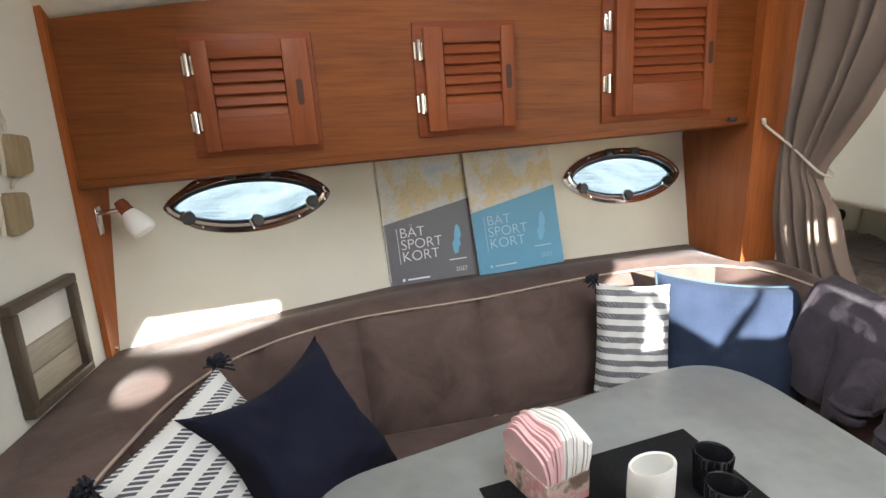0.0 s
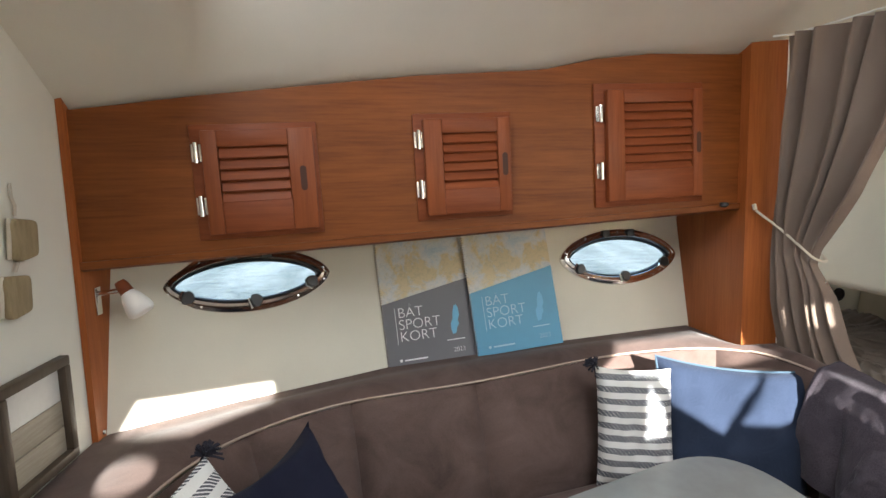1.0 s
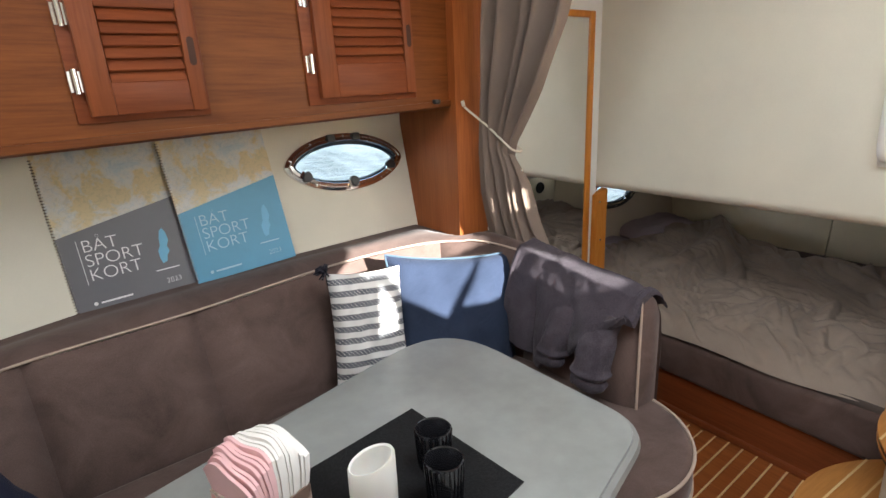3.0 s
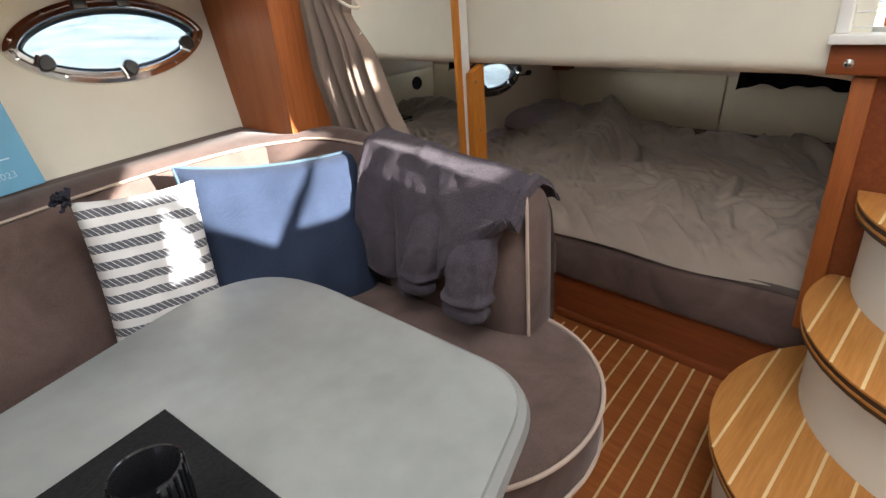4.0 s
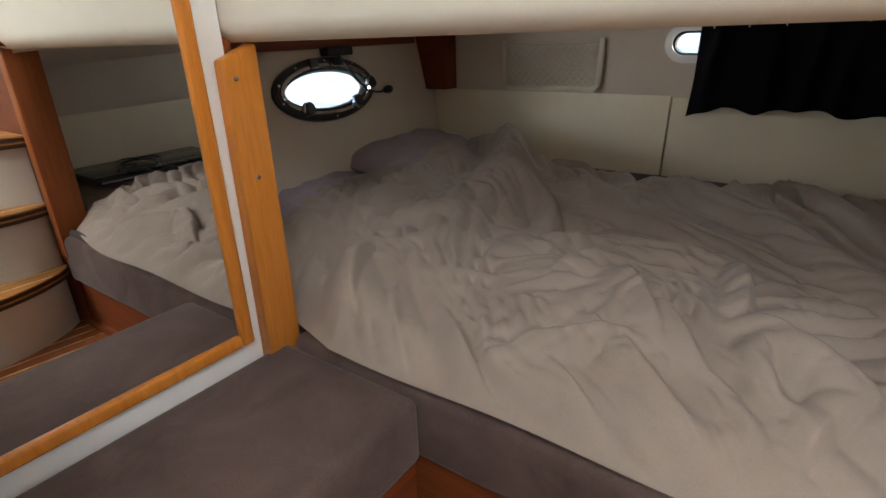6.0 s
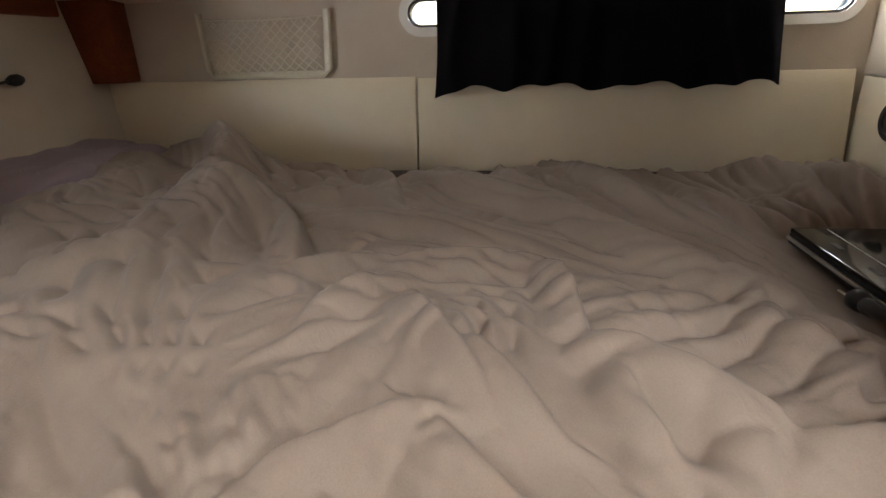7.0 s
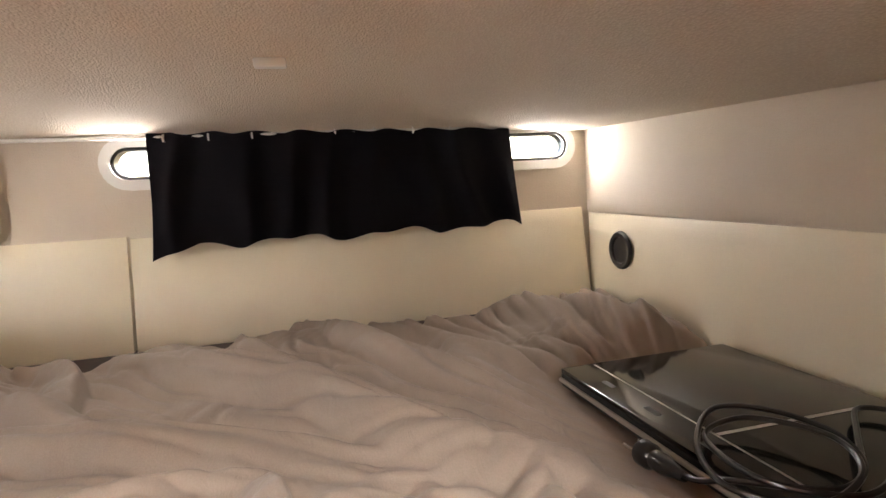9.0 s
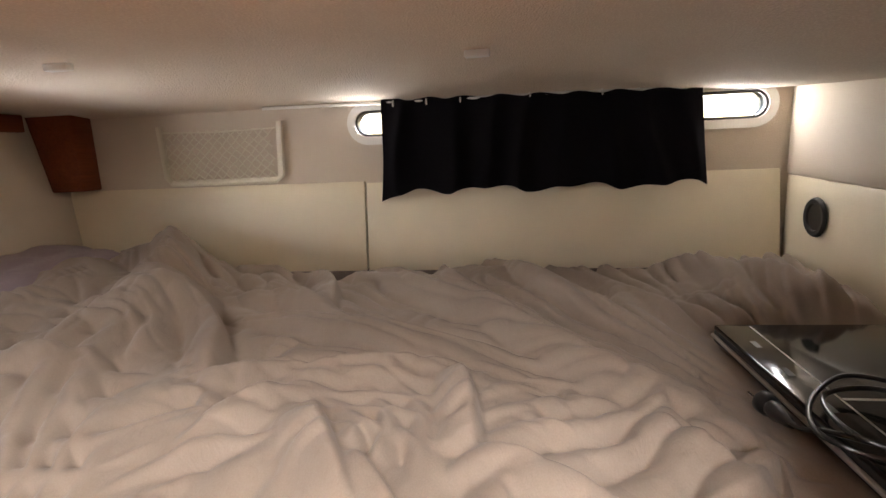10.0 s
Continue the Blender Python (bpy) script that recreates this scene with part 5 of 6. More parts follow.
# the crumpled sheet: long folds, then finer crumples
FOLDS_A = [((2.65, 0.85), (2.41, 0.71), (2.30, 0.58), 0.022, 0.020), ((2.86, 1.13), (2.67, 0.88), (2.47, 0.74), 0.020, 0.022), ((2.56, 1.26), (2.52, 1.03), (2.44, 0.80), 0.018, 0.024),
           ((2.34, 1.12), (2.39, 1.0), (2.38, 0.84), 0.016, 0.022), ((2.38, 0.88), (2.29, 0.86), (2.20, 0.85), 0.024, 0.018), ((2.21, 0.86), (2.16, 0.77), (2.09, 0.68), 0.019, 0.022)]
FOLDS_B = [((2.10, 0.70), (2.09, 0.64), (2.13, 0.57), 0.013, 0.020), ((2.29, 1.05), (2.18, 0.99), (2.08, 0.93), 0.020, 0.022), ((2.20, 0.98), (2.14, 0.93), (2.06, 0.87), 0.016, 0.018),
           ((2.92, 0.83), (2.76, 0.74), (2.52, 0.58), 0.020, 0.022), ((2.28, 0.68), (2.21, 0.63), (2.15, 0.59), 0.018, 0.018), ((2.24, 0.53), (2.18, 0.59), (2.12, 0.64), 0.016, 0.014)]
FOLDS_C = [((2.70, 1.34), (2.66, 1.22), (2.60, 1.10), 0.018, 0.020), ((2.34, 1.26), (2.37, 1.15), (2.37, 1.05), 0.016, 0.018), ((2.21, 1.16), (2.30, 1.12), (2.33, 1.02), 0.016, 0.018),
           ((2.36, 0.61), (2.27, 0.65), (2.24, 0.60), 0.016, 0.016), ((2.62, 1.40), (2.48, 1.28), (2.36, 1.24), 0.024, 0.024), ((2.88, 1.26), (2.73, 1.17), (2.58, 1.14), 0.020, 0.020)]
FOLDS_D = [((2.01, 1.14), (2.07, 1.04), (2.09, 0.95), 0.016, 0.020), ((2.03, 1.38), (1.95, 1.32), (1.90, 1.26), 0.014, 0.020), ((2.02, 1.25), (1.95, 1.17), (1.90, 1.08), 0.016, 0.020),
           ((2.01, 1.08), (1.96, 1.0), (1.91, 0.94), 0.014, 0.018), ((2.10, 1.02), (2.02, 0.93), (1.94, 0.84), 0.018, 0.022), ((2.16, 1.55), (2.03, 1.49), (1.95, 1.42), 0.018, 0.024), ((2.24, 1.60), (2.33, 1.52), (2.37, 1.42), 0.018, 0.020)]
FOLDS_E = [((2.95, 0.98), (2.80, 0.92), (2.62, 0.80), 0.014, 0.014), ((2.9, 0.70), (2.75, 0.62), (2.58, 0.50), 0.016, 0.016), ((2.19, 0.83), (2.11, 0.81), (2.03, 0.78), 0.014, 0.016), ((2.10, 0.70), (2.05, 0.73), (1.98, 0.76), 0.014, 0.018)]


def sheet_support(X, Y):
    """What lies under the sheet: the mattress, with heaps by the pillows and in the inner corner."""
    H = np.interp(X, [1.9, 1.96, 2.12, 2.4, 2.9, 3.05], [0.385, 0.405, 0.452, 0.460, 0.482, 0.494])
    # heaped cloth by the pillows and in the inner corner
    def ridge(ax, ay, bx, by, h, w):
        dx, dy = bx - ax, by - ay
        t = np.clip(((X - ax) * dx + (Y - ay) * dy) / (dx * dx + dy * dy), 0, 1)
        return h * np.exp(-(np.hypot(X - ax - t * dx, Y - ay - t * dy) / w) ** 2)
    H = H + ridge(2.90, 1.60, 2.58, 1.47, 0.066, 0.085) + ridge(2.5, 1.50, 2.3, 1.46, 0.035, 0.10) + ridge(2.90, 0.46, 2.66, 0.30, 0.050, 0.055) + ridge(2.05, 1.50, 2.0, 1.44, 0.03, 0.06) + ridge(2.87, 1.61, 2.72, 1.50, 0.042, 0.042) + ridge(2.62, 1.46, 2.45, 1.40, 0.024, 0.05)
    t = np.clip((Y - 1.54) / 0.2, 0, 1)
    H = H + 0.055 * t * t * (3 - 2 * t)
    return H


def long_folds(X, Y):
    """Single folds: a round back with one steep flank and a crease at its foot."""
    H = np.zeros(X.shape)
    for a, b, c, h, w in FOLDS_A + FOLDS_B + FOLDS_C + FOLDS_D + FOLDS_E:
        a, b, c = np.array(a), np.array(b), np.array(c)
        best = np.full(X.shape, 9.0)
        side = np.zeros(X.shape)
        along = np.zeros(X.shape)
        mid = 2 * b - (a + c) / 2
        for k in range(60):
            t = k / 59
            p = a * (1 - t) ** 2 + mid * 2 * t * (1 - t) + c * t * t
            d = 2 * (1 - t) * (mid - a) + 2 * t * (c - mid)
            dx, dy = X - p[0], Y - p[1]
            r = np.hypot(dx, dy)
            m = r < best
            best = np.where(m, r, best)
            side = np.where(m, (d[0] * dy - d[1] * dx) / (np.hypot(*d) + 1e-9), side)
            along = np.where(m, t, along)
        ww = np.where(side > 0, w * 0.75, w * 2.4)
        taper = np.sin(np.pi * np.clip(along * 0.88 + 0.08, 0, 1)) ** 0.6
        back = np.clip(1 - (best / ww) ** 2, 0, 1) ** 0.85
        H = np.maximum(H, 1.5 * h * back * taper) + 0.25 * h * np.exp(-best / (2 * w)) * taper
        H = H - 0.22 * h * np.exp(-((best - 1.25 * ww) / (0.5 * w)) ** 2) * taper
    return H


NX, NY = 300, 430
FOCUS = (2.22, 0.42)


def noise_field(X, Y, scale, seed):
    return np.array([[noise.noise(Vector((x * scale, y * scale, seed))) for x, y in zip(rx, ry)] for rx, ry in zip(X, Y)])


def sm(v):
    v = np.clip(v, 0, 1)
    return v * v * (3 - 2 * v)


def pleat(phase, power=0.68):
    """Round backs with sharp creases between them."""
    return np.abs(np.sin(phase)) ** power


def crumples(X, Y):
    """Pleats that fan out from the hob at the back, run across the middle and aslant at the front; height and lean."""
    n1, n2, n3 = noise_field(X, Y, 2.6, 0.0), noise_field(X, Y, 6.0, 3.0), noise_field(X, Y, 14.0, 7.0)
    m1, m2, m3 = noise_field(X, Y, 3.4, 11.0), noise_field(X, Y, 4.6, 17.0), noise_field(X, Y, 9.0, 23.0)
    dx, dy = X - FOCUS[0], Y - FOCUS[1]
    r, th = np.hypot(dx, dy), np.arctan2(dy, dx)
    near = sm((r - 0.08) / 0.3)
    on = lambda n, lo, hi: sm((n - lo) / (hi - lo))
    fan = 0.0205 * on(m1, -0.6, 0.15) * pleat(th * 31 + 4.0 * n1 + 1.3 * n2 + 0.3 * n3)
    fan += 0.0085 * on(m2, -0.3, 0.3) * (1 + 0.8 * sm((r - 0.45) / 0.3)) * pleat(th * 58 - 6.0 * n1 + 3.2 * n2 + 1.0 * n3 + 3 * r)
    fan *= near
    # the middle: broken crumples in two crossing directions
    p1 = (X * 0.97 + Y * 0.25) * 50 + 6.0 * n1 + 3.6 * n2 + 0.7 * n3
    p2 = (X * 0.45 - Y * 0.89) * 46 + 4.6 * n2 - 6.0 * n1 + 0.7 * n3
    mid = np.maximum(0.021 * on(m2, -0.5, 0.1) * pleat(p1), 0.021 * on(-m1, -0.45, 0.15) * pleat(p2)) + 0.004 * on(m3, -0.2, 0.3) * pleat(p1 + p2)
    # the front: long soft drapes towards the edge
    p3 = (-0.8 * X + 0.6 * Y) * 46 + 3.2 * n1 + 1.5 * n2
    fore = 0.0135 * on(m1, -0.5, 0.4) * pleat(p3, 0.9) + 0.0075 * on(m3, -0.1, 0.4) * pleat(p3 * 1.9 + 2 * n2, 1.0)
    kb = sm((X + 0.25 * (1.1 - Y) - 2.36) / 0.2)
    kf = 1 - sm((X - 2.06) / 0.14)
    heap = np.exp(-((X - 2.72) ** 2 / 0.05 + (Y - 1.50) ** 2 / 0.025))
    ang = np.arctan2(Y - 1.42, X - 2.70)
    H = kb * fan + (1 - kb) * ((1 - kf) * mid + kf * fore)
    H = H * (1 - 0.6 * heap) + heap * 0.024 * on(m3, -0.5, 0.3) * pleat(ang * 4.2 + 2.2 * n2 + 0.6 * n3)
    H = H + 0.0042 * on(m3, 0.0, 0.4) * pleat((X - 0.7 * Y) * 60 + 9 * n2 + 4 * n3, 0.9) + 0.0036 * on(-m2, 0.0, 0.4) * pleat((0.4 * X + Y) * 66 - 12 * n1 + 6 * n2 + 2 * n3, 0.9) + 0.0006 * n3
    lean = 0.55 * H * (kb * near)
    return H, -np.sin(th) * lean - 0.35 * H * (1 - kb), np.cos(th) * lean


sx = np.linspace(0, 1, NX)
sy = np.linspace(0, 1, NY)
bm = bmesh.new()
U, V = np.meshgrid(sx, sy, indexing="ij")
Yp = 0.215 + (1.90 - 0.215) * V
Xf = np.where(Yp < 0.565, 1.995, 1.914 + 0.05 * np.clip((0.9 - Yp) / 0.34, 0, 1) ** 2 + 0.03 * np.clip((Yp - 1.45) / 0.12, 0, 1))
Xe = 2.925 + 0.03 * np.sin(Yp * 9) + 0.02 * np.sin(Yp * 23 + 1)
Xp = Xf + (Xe - Xf) * U
Yp = np.minimum(Yp, np.where(Xp < 1.955, 1.575, 1.83 + 0.02 * np.sin(Xp * 17) + 0.1 * (Xp - 2.44) - 0.10 * np.clip((Xp - 2.55) / 0.3, 0, 1)))
Under = sheet_support(Xp, Yp)
Ease = np.clip((Xp - Xf) / 0.07, 0, 1) * np.clip((np.arange(NX)[::-1, None] + 0 * Xp) / 8, 0, 1)
# the front edge is tucked down, and the cloth lies flat under the hob
front = np.where(Yp > 0.565, np.clip(1 - (Xp - Xf) / 0.05, 0, 1) ** 1.3, 0)
Under = Under + (0.374 + 0.004 * np.sin(Yp * 13) - Under) * front
pressed = sm((0.61 - Yp) / 0.13) * sm((Xp - 2.03) / 0.05) * sm((2.63 - Xp) / 0.05)
Under = Under - np.maximum(0, Under - 0.457) * pressed
Ease = Ease * (1 - pressed)
Rise, Lx, Ly = crumples(Xp, Yp)
Long = long_folds(Xp, Yp)
Rise = 1.2 * np.maximum(Rise + 0.35 * Long, 1.05 * Long + 0.6 * Rise) * Ease
Cloth = np.stack([Xp + Lx * Ease, Yp + Ly * Ease, Under + Rise], -1)
Cloth[1:-1, 1:-1] = 0.72 * Cloth[1:-1, 1:-1] + 0.07 * (Cloth[:-2, 1:-1] + Cloth[2:, 1:-1] + Cloth[1:-1, :-2] + Cloth[1:-1, 2:])
grid = [[bm.verts.new(Cloth[i, j]) for j in range(NY)] for i in range(NX)]
for i in range(NX - 1):
    for j in range(NY - 1):
        bm.faces.new((grid[i][j], grid[i + 1][j], grid[i + 1][j + 1], grid[i][j + 1]))
thing("bed_sheet", bm, SHEET, "rumpled taupe cotton sheet on an unmade bed", "bed sheet", angle=180)

LILAC = weave("lilac_cotton", (0.36, 0.29, 0.33), (0.45, 0.37, 0.41), 300, relief=0.25, big_vary=0.12)


def bed_pillow(m, w, h, t, label, seed):
    c = empty("pillow", m, label, "pillow", "pillows on the berth")
    bm = cushion_mesh(w, h, t, 0.05, 0, seed, 24)
    bm.transform(Matrix.Rotation(-math.pi / 2, 4, "X"))
    part("pillowcase", bm, LILAC, c)
    return c


bed_pillow(pose(2.74, 1.885, 0.515, 12, 1, 6), 0.56, 0.24, 0.11, "lilac pillow at the hull end of the berth", 6)
bed_pillow(pose(2.33, 1.88, 0.482, 12, 2, 6), 0.40, 0.2, 0.09, "lilac pillow half under the sheet", 8)


# padded panels on aft and inner walls
def pad(y0, y1, z0, z1, axis, thick, bulge=0.006, lean=0.0, drop=(0.0, 0.0)):
    def fn(u, v, w):
        e = ((1 - abs(2 * u - 1) ** 9) * (1 - abs(2 * v - 1) ** 7)) ** 0.35
        t = thick * (0.5 + 0.5 * e) + bulge * math.sin(math.pi * u) * math.sin(math.pi * v)
        t = t * (1 - w) - 0.0005 * w
        a, z = y0 + (y1 - y0) * u, z0 + (z1 - z0) * v
        z -= (1 - u) * (drop[0] + (drop[1] - drop[0]) * v)
        lz = lean * (1 - v)
        return (AFT_X - t - lz * (1 - w), a, z) if axis == "x" else (a, 0.195 + t, z)
    return sheet(fn, 24, 16, 1)


part("backrest_panel", pad(0.216, 1.176, 0.47, 0.696, "x", 0.012, lean=0.035), VINYL, bw, "cream vinyl panel")
part("backrest_panel", pad(1.182, 2.03, 0.47, 0.70, "x", 0.012, lean=0.035), VINYL, bw, "cream vinyl panel")
side_p = bpy.data.objects["wall_berth_side"]
part("lower_pad", pad(1.97, AFT_X - 0.012, 0.44, 0.682, "y", 0.012, drop=(0.0, 0.022)), VINYL, side_p, "cream vinyl pad")
part("upper_pad", pad(1.97, AFT_X - 0.006, 0.686, 0.895, "y", 0.012, drop=(0.022, 0.0)), TAUPE, side_p, "taupe cloth pad")

# slot window with its white frame, seen past the dark curtain
wf = empty("slot_window", (AFT_X, 0.7215, 0.840), "long rounded window in a white frame over the berth", "window")
WIN = [(y - 0.7215, z - 0.840) for y, z in slot(0.243, 1.200, 0.803, 0.877, 12)]


def slot_ring(off0, off1, x0, x1):
    bm = bmesh.new()
    n = len(WIN)
    r = 0.037
    rows = []
    for y, z in WIN:
        cy = max(-0.4785 + r, min(0.4785 - r, y))
        d = Vector((y - cy, z)).normalized() if (abs(y - cy) > 1e-6 or abs(z) > 1e-6) else Vector((0, 1))
        rows.append([bm.verts.new((x, y + d.x * o, z + d.y * o)) for x, o in ((x0, off0), (x0, off1), (x1, off1), (x1, off0))])
    for i in range(n):
        A, B = rows[i], rows[(i + 1) % n]
        for k in range(4):
            bm.faces.new((A[k], A[(k + 1) % 4], B[(k + 1) % 4], B[k]))
    return bm


part("window_frame", slot_ring(-0.006, 0.014, -0.012, -0.0005), WHITE, wf, "white plastic frame")
part("window_seal", slot_ring(-0.012, -0.006, -0.008, 0.02), BLACK, wf, "black rubber seal")
bm = bmesh.new()
for x in (0.022, 0.026):
    bm.faces.new([bm.verts.new((x, y, z)) for y, z in WIN])
wp = part("pane", bm, GLASS, wf, smooth=False)
wp.visible_shadow = False

# dark curtain on the window
DARKC = weave("black_navy_cloth", (0.0035, 0.003, 0.005), (0.007, 0.006, 0.009), 300, relief=0.3, big_vary=0.1, sheen=0.0)


def dark_curtain(u, v):
    y = 1.115 - 0.72 * u
    bot = 0.648 + 0.028 * min(1, u / 0.12) + 0.006 * math.sin(u * 22) + 0.004 * math.sin(u * 47 + 1) - 0.004 * u
    top = 0.892 - 0.012 * u + 0.003 * math.sin(u * 52)
    z = top + (bot - top) * v
    ph = u * 8 * math.tau + 4.5 * noise.noise(Vector((u * 4, v * 0.7, 3)))
    deep = 0.4 + 1.1 * abs(noise.noise(Vector((u * 6, v * 0.8, 8))))
    x = AFT_X - 0.038 + 0.013 * math.sin(ph) * (0.6 + 0.4 * v) * deep + 0.006 * noise.noise(Vector((u * 14, v * 2.5, 5))) - 0.012 * v
    return (x, y + 0.03 * v * (0.5 - u) + 0.004 * math.cos(ph), z)


dc = empty("window_curtain", (0, 0, 0), "short black curtain across the berth window", "curtain")
part("cloth", sheet(dark_curtain, 200, 24), DARKC, dc)
part("curtain_rail", tube([(AFT_X - 0.03, 1.42, 0.888), (AFT_X - 0.03, 0.23, 0.880)], 0.004, 8), WHITE, dc, "white curtain rail")
for k in range(9):
    y = 1.09 - 0.08 * k
    part("hook", tube([(AFT_X - 0.034, y, 0.889), (AFT_X - 0.040, y, 0.883), (AFT_X - 0.036, y, 0.876)], 0.0022, 6), WHITE, dc)

# net pocket
NETP = plain("cream_plastic_rim", (0.72, 0.67, 0.55), 0.5, vary=0.03)
net = empty("net_pocket", (AFT_X, 1.555, 0.78), "cream-rimmed net pocket on the berth wall", "net pocket")
rimpts = [(-0.008, 0.165, 0.078), (-0.009, 0.158, -0.055), (-0.009, 0.145, -0.068), (-0.009, -0.145, -0.068), (-0.009, -0.158, -0.055), (-0.008, -0.165, 0.078)]
part("rim", tube(rimpts, 0.0105, 8, flat=0.6), NETP, net)
bm = bmesh.new()
for k in range(-4, 17):
    for sgn in (1, -1):
        pts = []
        for j in range(9):
            t = j / 8
            yy = -0.16 + k * 0.025 + sgn * (t - 0.5) * 0.13 + 0.0025 * math.sin(j * 2 + k)
            zz = -0.062 + t * 0.125
            if abs(yy) < 0.152:
                pts.append((-0.012 - 0.006 * math.sin(t * 3), yy, zz))
        if len(pts) > 1:
            tube(pts, 0.0017, 4, False, bm)
part("net", bm, NETP, net, "cream knotted netting")
part("net_hem", tube([(-0.011, -0.155, 0.063), (-0.016, 0.0, 0.058), (-0.011, 0.155, 0.063)], 0.0022, 6), NETP, net)

# teak corner block and strips
thing("corner_trim", box(2.962, 3.028, 1.915, 2.06, 0.703, 0.90, 0.004), MAHOG, "dark teak corner block in the berth", "trim", kind="structure")
strip = thing("trim_berth_top", box(0.0, 1.0, -0.012, 0.03, 0.858, 0.90, 0.003), MAHOG, "dark teak strip under the berth ceiling", "trim", kind="structure")
strip.matrix_basis = Matrix.Translation((1.93, berth_hull_y(1.93, 0.87) - 0.01, 0)) @ Matrix.Rotation(math.atan(0.1), 4, "Z")

# round vent on the inner side
vent = empty("round_vent", pose(2.864, 0.2155, 0.607), "black round air vent in the cream panel", "vent")
bm = lathe([(0.024, -0.004), (0.028, 0.004), (0.036, 0.005), (0.039, 0.002), (0.040, -0.002)], 32)
bm.transform(Matrix.Rotation(-math.pi / 2, 4, "X"))
part("ring", bm, BLACK, vent)
# no hole here: a flat black disc paints the shade of its depth
bm = lathe([(0, 0.0005), (0.026, 0.0005)], 24)
bm.transform(Matrix.Rotation(-math.pi / 2, 4, "X"))
part("core", bm, BLACK, vent)
# gooseneck lamp by the port
stalk = empty("flexible_lamp", (2.50, 1.985, 0.85), "black gooseneck lamp clipped above the porthole", "gooseneck lamp")
part("clip", box(-0.04, 0.055, -0.035, 0.01, -0.012, 0.012, 0.004), BLACK, stalk)
part("neck", tube([tuple(p) for p in smooth_path([(0.0, -0.03, -0.01), (0.005, -0.045, -0.03), (0.04, -0.05, -0.075), (0.095, -0.045, -0.112), (0.16, -0.03, -0.125), (0.20, -0.02, -0.122)], 40)], 0.0032, 8), BLACK, stalk)
bm = lathe([(0, 0), (0.007, 0.002), (0.012, 0.014), (0.012, 0.026), (0.007, 0.036), (0, 0.038)], 16)
bm.transform(Matrix.Translation((0.19, -0.022, -0.124)) @ Matrix.Rotation(radians(85), 4, "Y"))
part("head", bm, BLACK, stalk)

# ---- portable glass hob with its cable ----
HOBG = plain("black_hob_glass", (0.012, 0.011, 0.010), 0.09, vary=0.1, relief=0)
HOBG.node_tree.nodes["Principled BSDF"].inputs["Specular IOR Level"].default_value = 0.3
SILV = plain("silver_print", (0.5, 0.48, 0.45), 0.35, 0.6, relief=0)
hob = empty("portable_hob", pose(2.322, 0.368, 0.474), "flat black glass portable hob lying on the bed", "hob")
hp = rounded([(-0.237, -0.135), (0.237, -0.135), (0.232, 0.137), (-0.237, 0.125)], [0.008, 0.006, 0.006, 0.03], 5)
part("housing", prism(hp, -0.008, 0.010, 0.002), BLACK, hob)
part("glass_top", prism(hp, 0.0102, 0.0165, 0.0015), HOBG, hob, "glossy black glass top")
part("print_line", box(-0.23, 0.225, 0.086, 0.0885, 0.0166, 0.0169), SILV, hob, "silver printed line")
part("print_line", box(-0.013, -0.008, -0.10, 0.085, 0.0166, 0.0169), SILV, hob, "silver printed line")
part("front_trim", tube([(-0.228, 0.1285, 0.002), (0.228, 0.1385, 0.002)], 0.003, 8), SILV, hob, "silver front trim")
for xx in (-0.15, -0.03, 0.06, 0.15):
    part("touch_key", box(xx - 0.012, xx + 0.012, 0.105, 0.113, 0.0166, 0.0168), plain("key_print", (0.08, 0.08, 0.08), 0.4, relief=0), hob)
CABLE = plain("black_cable", (0.014, 0.014, 0.015), 0.3, relief=0)
cab = empty("power_cable", (2.30, 0.53, 0.49), "coiled black power cable with a two-pin plug", "cable")
cp = [(2.275, 0.524, 0.482), (2.25, 0.522, 0.488), (2.22, 0.505, 0.502), (2.186, 0.451, 0.506), (2.205, 0.405, 0.512), (2.245, 0.394, 0.53), (2.295, 0.42, 0.54), (2.318, 0.455, 0.53), (2.275, 0.505, 0.512), (2.215, 0.525, 0.506), (2.175, 0.485, 0.506), (2.19, 0.425, 0.52), (2.24, 0.40, 0.527), (2.30, 0.43, 0.52), (2.29, 0.485, 0.51), (2.21, 0.50, 0.515), (2.172, 0.45, 0.51), (2.19, 0.39, 0.507), (2.225, 0.325, 0.505), (2.257, 0.282, 0.50), (2.285, 0.275, 0.498), (2.296, 0.30, 0.50), (2.26, 0.345, 0.505), (2.21, 0.40, 0.508)]
part("lead", tube([tuple(Vector(p) + Vector((-2.30, -0.53, -0.49))) for p in [(q.x, q.y, 0.498 + 0.5 * (q.z - 0.498)) if q.z > 0.498 else tuple(q) for q in smooth_path(cp, 220)]], 0.0027, 8), CABLE, cab)
bm = lathe([(0, 0), (0.0115, 0.0005), (0.013, 0.003), (0.0125, 0.016), (0.009, 0.02), (0.010, 0.032), (0.006, 0.05), (0.0045, 0.06)], 20)
pm = Matrix.Translation((0.026, -0.002, -0.010)) @ Vector((-0.96, -0.05, 0.05)).to_track_quat("Z", "X").to_matrix().to_4x4()
bm.transform(pm)
part("plug", bm, CABLE, cab, "black plug")
for o in (-0.0085, 0.0085):
    part("pin", tube([pm @ Vector((0.002, o, 0)), pm @ Vector((0.002, o, -0.016))], 0.0022, 8), CHROME, cab, "metal pin")

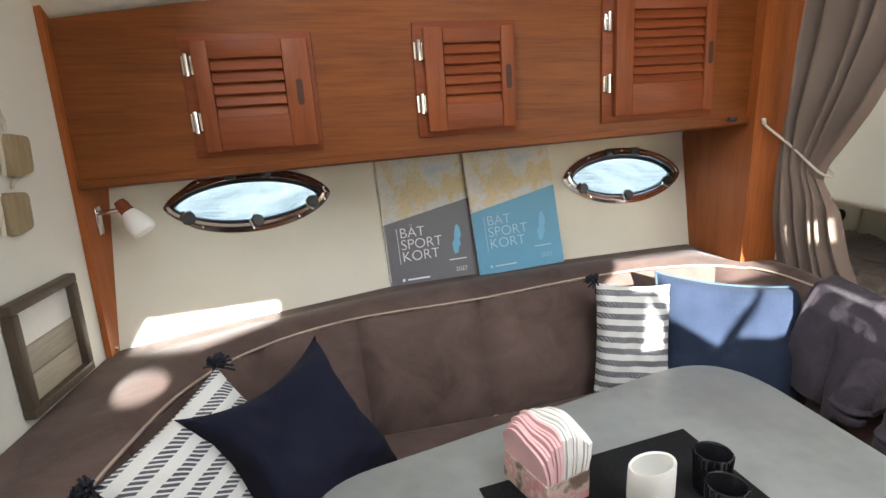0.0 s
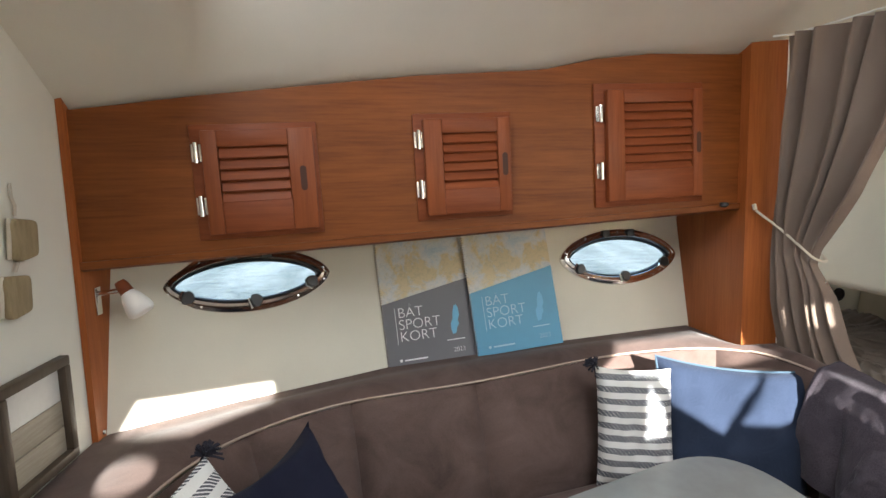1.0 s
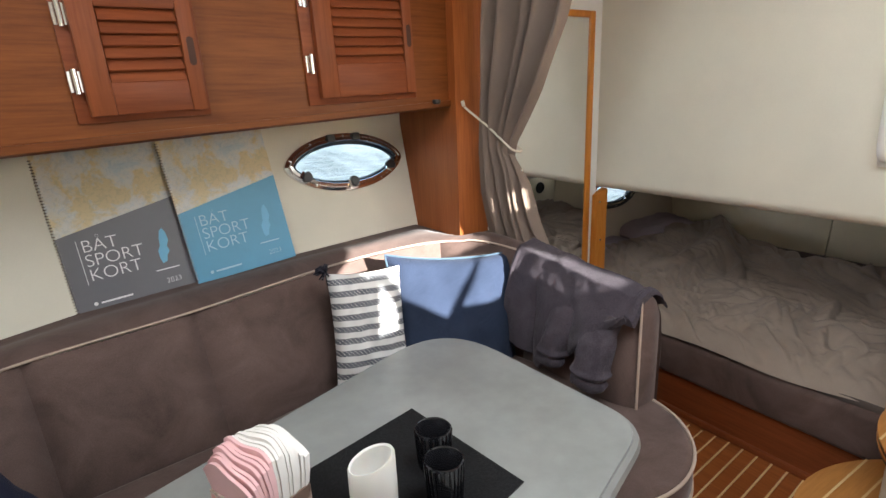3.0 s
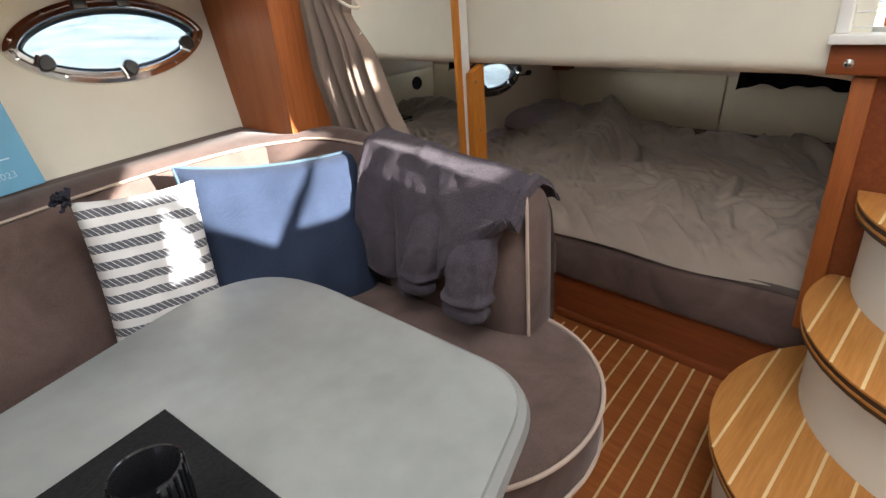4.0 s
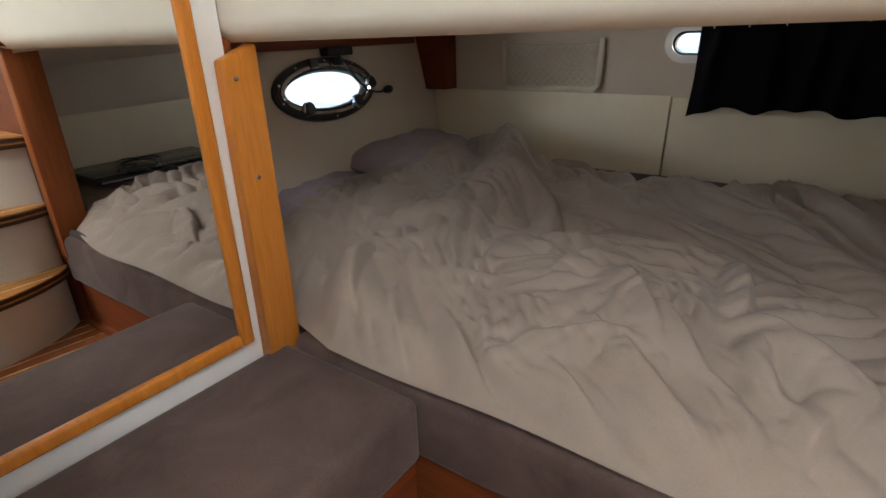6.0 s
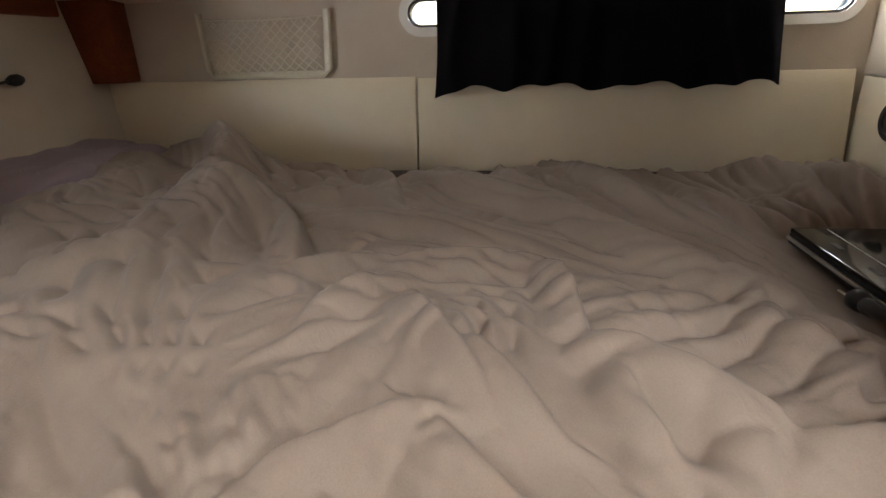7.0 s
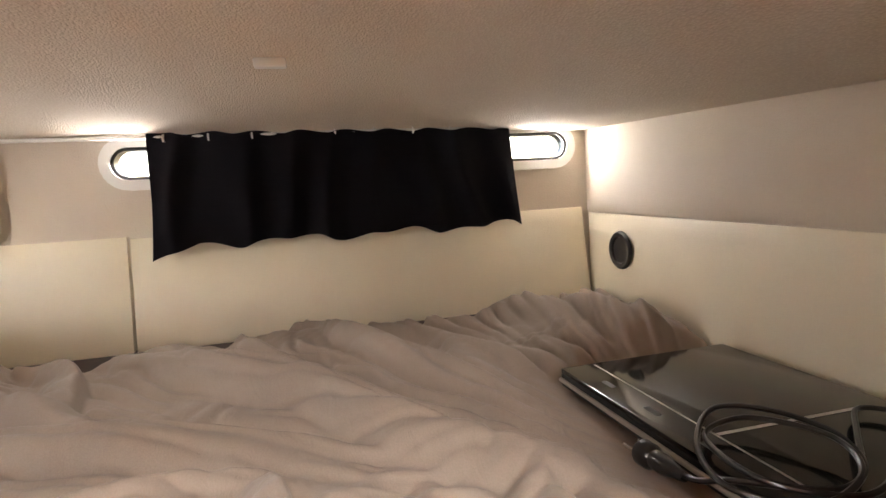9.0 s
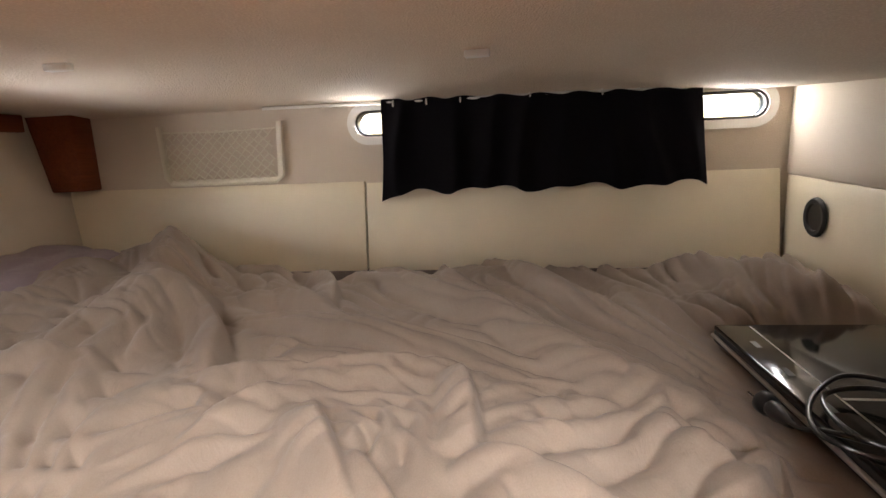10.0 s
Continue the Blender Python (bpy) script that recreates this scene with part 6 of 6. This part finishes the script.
# small clips along the berth ceiling
for x, y in ((2.46, 1.47), (2.59, 0.86)):
    t = thing("ceiling_clip", box(-0.008, 0.008, -0.02, 0.02, -0.012, 0.0, 0.003), WHITE, "small white plastic clip on the berth ceiling", "clip", "ceiling clips")
    u_ = (x - 1.94) / (AFT_X + 0.06 - 1.94)
    t.location = (x, y, berth_ceil(u_, (y - 0.12) / 2.04, 0)[2] + 0.001)

# ---- jamb, sill, handle and window beside the steps ----
jamb = thing("jamb_berth", box(1.915, 2.0, 0.535, 0.575, 0.3, 0.886, 0.004), MAHOG_J, "red-brown teak jamb of the berth opening", "jamb", kind="structure")
tp_ = empty("teak_corner_plate", (1.905, 0.46, 0.92), "reddish teak plate with a chrome screw under the sill", "trim plate")
part("plate", box(-0.012, 0.02, -0.4, 0.158, -0.028, 0.027, 0.003), MAHOG_Y, tp_)
bm = lathe([(0, 0.004), (0.004, 0.0035), (0.006, 0.002), (0.0085, 0.002), (0.009, 0)], 16)
bm.transform(Matrix.Translation((-0.012, 0.122, -0.006)) @ Matrix.Rotation(-math.pi / 2, 4, "Y"))
part("screw", bm, CHROME, tp_, "chrome cup screw")
sw = empty("companionway_window", (1.90, 0.1, 0.95), "white-framed window with blind above the steps", "window")
part("window_sill", box(-0.03, 0.05, -0.6, 0.52, 0.0, 0.018, 0.003), WHITE, sw, "white sill")
part("window_frame", box(-0.012, 0.04, 0.492, 0.516, 0.0185, 0.80, 0.003), WHITE, sw, "white frame")
part("window_frame", box(-0.012, 0.04, -0.60, -0.576, 0.0185, 0.80, 0.003), WHITE, sw, "white frame")
part("window_frame", box(-0.012, 0.04, -0.575, 0.491, 0.775, 0.80, 0.003), WHITE, sw, "white frame")
BLIND = plain("white_blind", (0.8, 0.8, 0.76), 0.6, vary=0.03)
for k in range(28):
    bm = box(0.002, 0.018, -0.57, 0.488, -0.0008, 0.0008)
    bm.transform(Matrix.Translation((0, 0, 0.03 + k * 0.0265)) @ Matrix.Rotation(radians(38), 4, "Y"))
    part("blind_slat", bm, BLIND, sw, smooth=False)
gh = empty("grab_handle", (1.895, 0.665, 1.06), "white moulded grab handle on the cream panel", "handle")
part("grip", tube([tuple(p) for p in smooth_path([(0.002, 0.0, 0.0), (-0.03, 0.0, 0.014), (-0.045, -0.001, 0.06), (-0.048, -0.002, 0.16), (-0.045, -0.003, 0.26), (-0.03, -0.003, 0.31), (0.002, -0.003, 0.325)], 40)], 0.0125, 12, flat=0.75), WHITE, gh)
for z in (0.0, 0.325):
    part("foot", box(-0.006, 0.001, -0.018, 0.018, z - 0.018, z + 0.018, 0.004), WHITE, gh)

bm = lathe([(0, 0), (0.012, 0), (0.013, -0.008), (0.009, -0.014), (0, -0.015)], 18)
knob = thing("push_knob", bm, BLACK, "small black knob under the overhead locker", "knob")
knob.location = (1.165, 1.575, cab_bottom(1.72) + 0.012)

# ---- round steps ----
PLY = plain("dark_ply_edge", (0.06, 0.03, 0.014), 0.5, vary=0.2, grain=120)


def arc_poly(cx, cy, r, xmax, n=64):
    return [(min(xmax, cx + r * math.cos(k * math.tau / n)), cy + r * math.sin(k * math.tau / n)) for k in range(n)]


def clean(poly):
    out = []
    for p in poly:
        if not out or (Vector(p) - Vector(out[-1])).length > 1e-4:
            out.append(p)
    return out


def round_step(cx, cy, r, z, zb):
    st = empty("round_step", (cx, cy, zb), "round teak step with pale inlays on a cream drum", "step", "companionway steps")
    h = z - zb
    X = 1.926 - cx
    part("tread", prism(clean(arc_poly(0, 0, r, X)), h - 0.006, h, 0.002), STEPTOP, st)
    part("tread_edge", prism(clean(arc_poly(0, 0, r - 0.003, X)), h - 0.034, h - 0.0062, 0.003), PLY, st, "dark laminated tread edge")
    part("tread_line", prism(clean(arc_poly(0, 0, r - 0.001, X)), h - 0.022, h - 0.017), STEPTOP, st, "teak line in the tread edge")
    part("drum", prism(clean(arc_poly(0, 0, r - 0.03, X)), 0.0, h - 0.0345), LINER, st, "cream drum")
    k = -r + 0.03
    while k < r - 0.02:
        half = math.sqrt(r * r - k * k) - 0.002
        x1 = min(half, X - 0.001)
        if x1 > -half + 0.02:
            part("inlay", box(-half, x1, k - 0.0027, k + 0.0027, h - 0.002, h + 0.0004), INLAY, st, "pale inlay strip")
        k += 0.054
    return st


STEPS = ((1.66, 0.24, 0.395, 0.262), (1.815, 0.185, 0.36, 0.46), (1.95, 0.175, 0.345, 0.66))
zb = FLOOR
for cx, cy, r, z in STEPS:
    round_step(cx, cy, r, z, zb)
    zb = z

# ---- planks and inlays of the cabin sole ----
fl = bpy.data.objects["floor"]
LAY = Matrix.Translation((1.93, 0.83, 0)) @ Matrix.Rotation(radians(6.5), 4, "Z")


def laid(bm):
    bm.transform(LAY)
    return bm


for k in range(-14, 12):
    y = k * 0.047
    part("plank", laid(box(-0.85, 0.012, y + 0.0032, y + 0.0438, FLOOR - 0.003, FLOOR, 0.0006, 1)), FLOORW, fl)
    part("inlay_strip", laid(box(-0.85, 0.012, y - 0.0026, y + 0.0026, FLOOR - 0.003, FLOOR + 0.0002)), INLAY, fl)
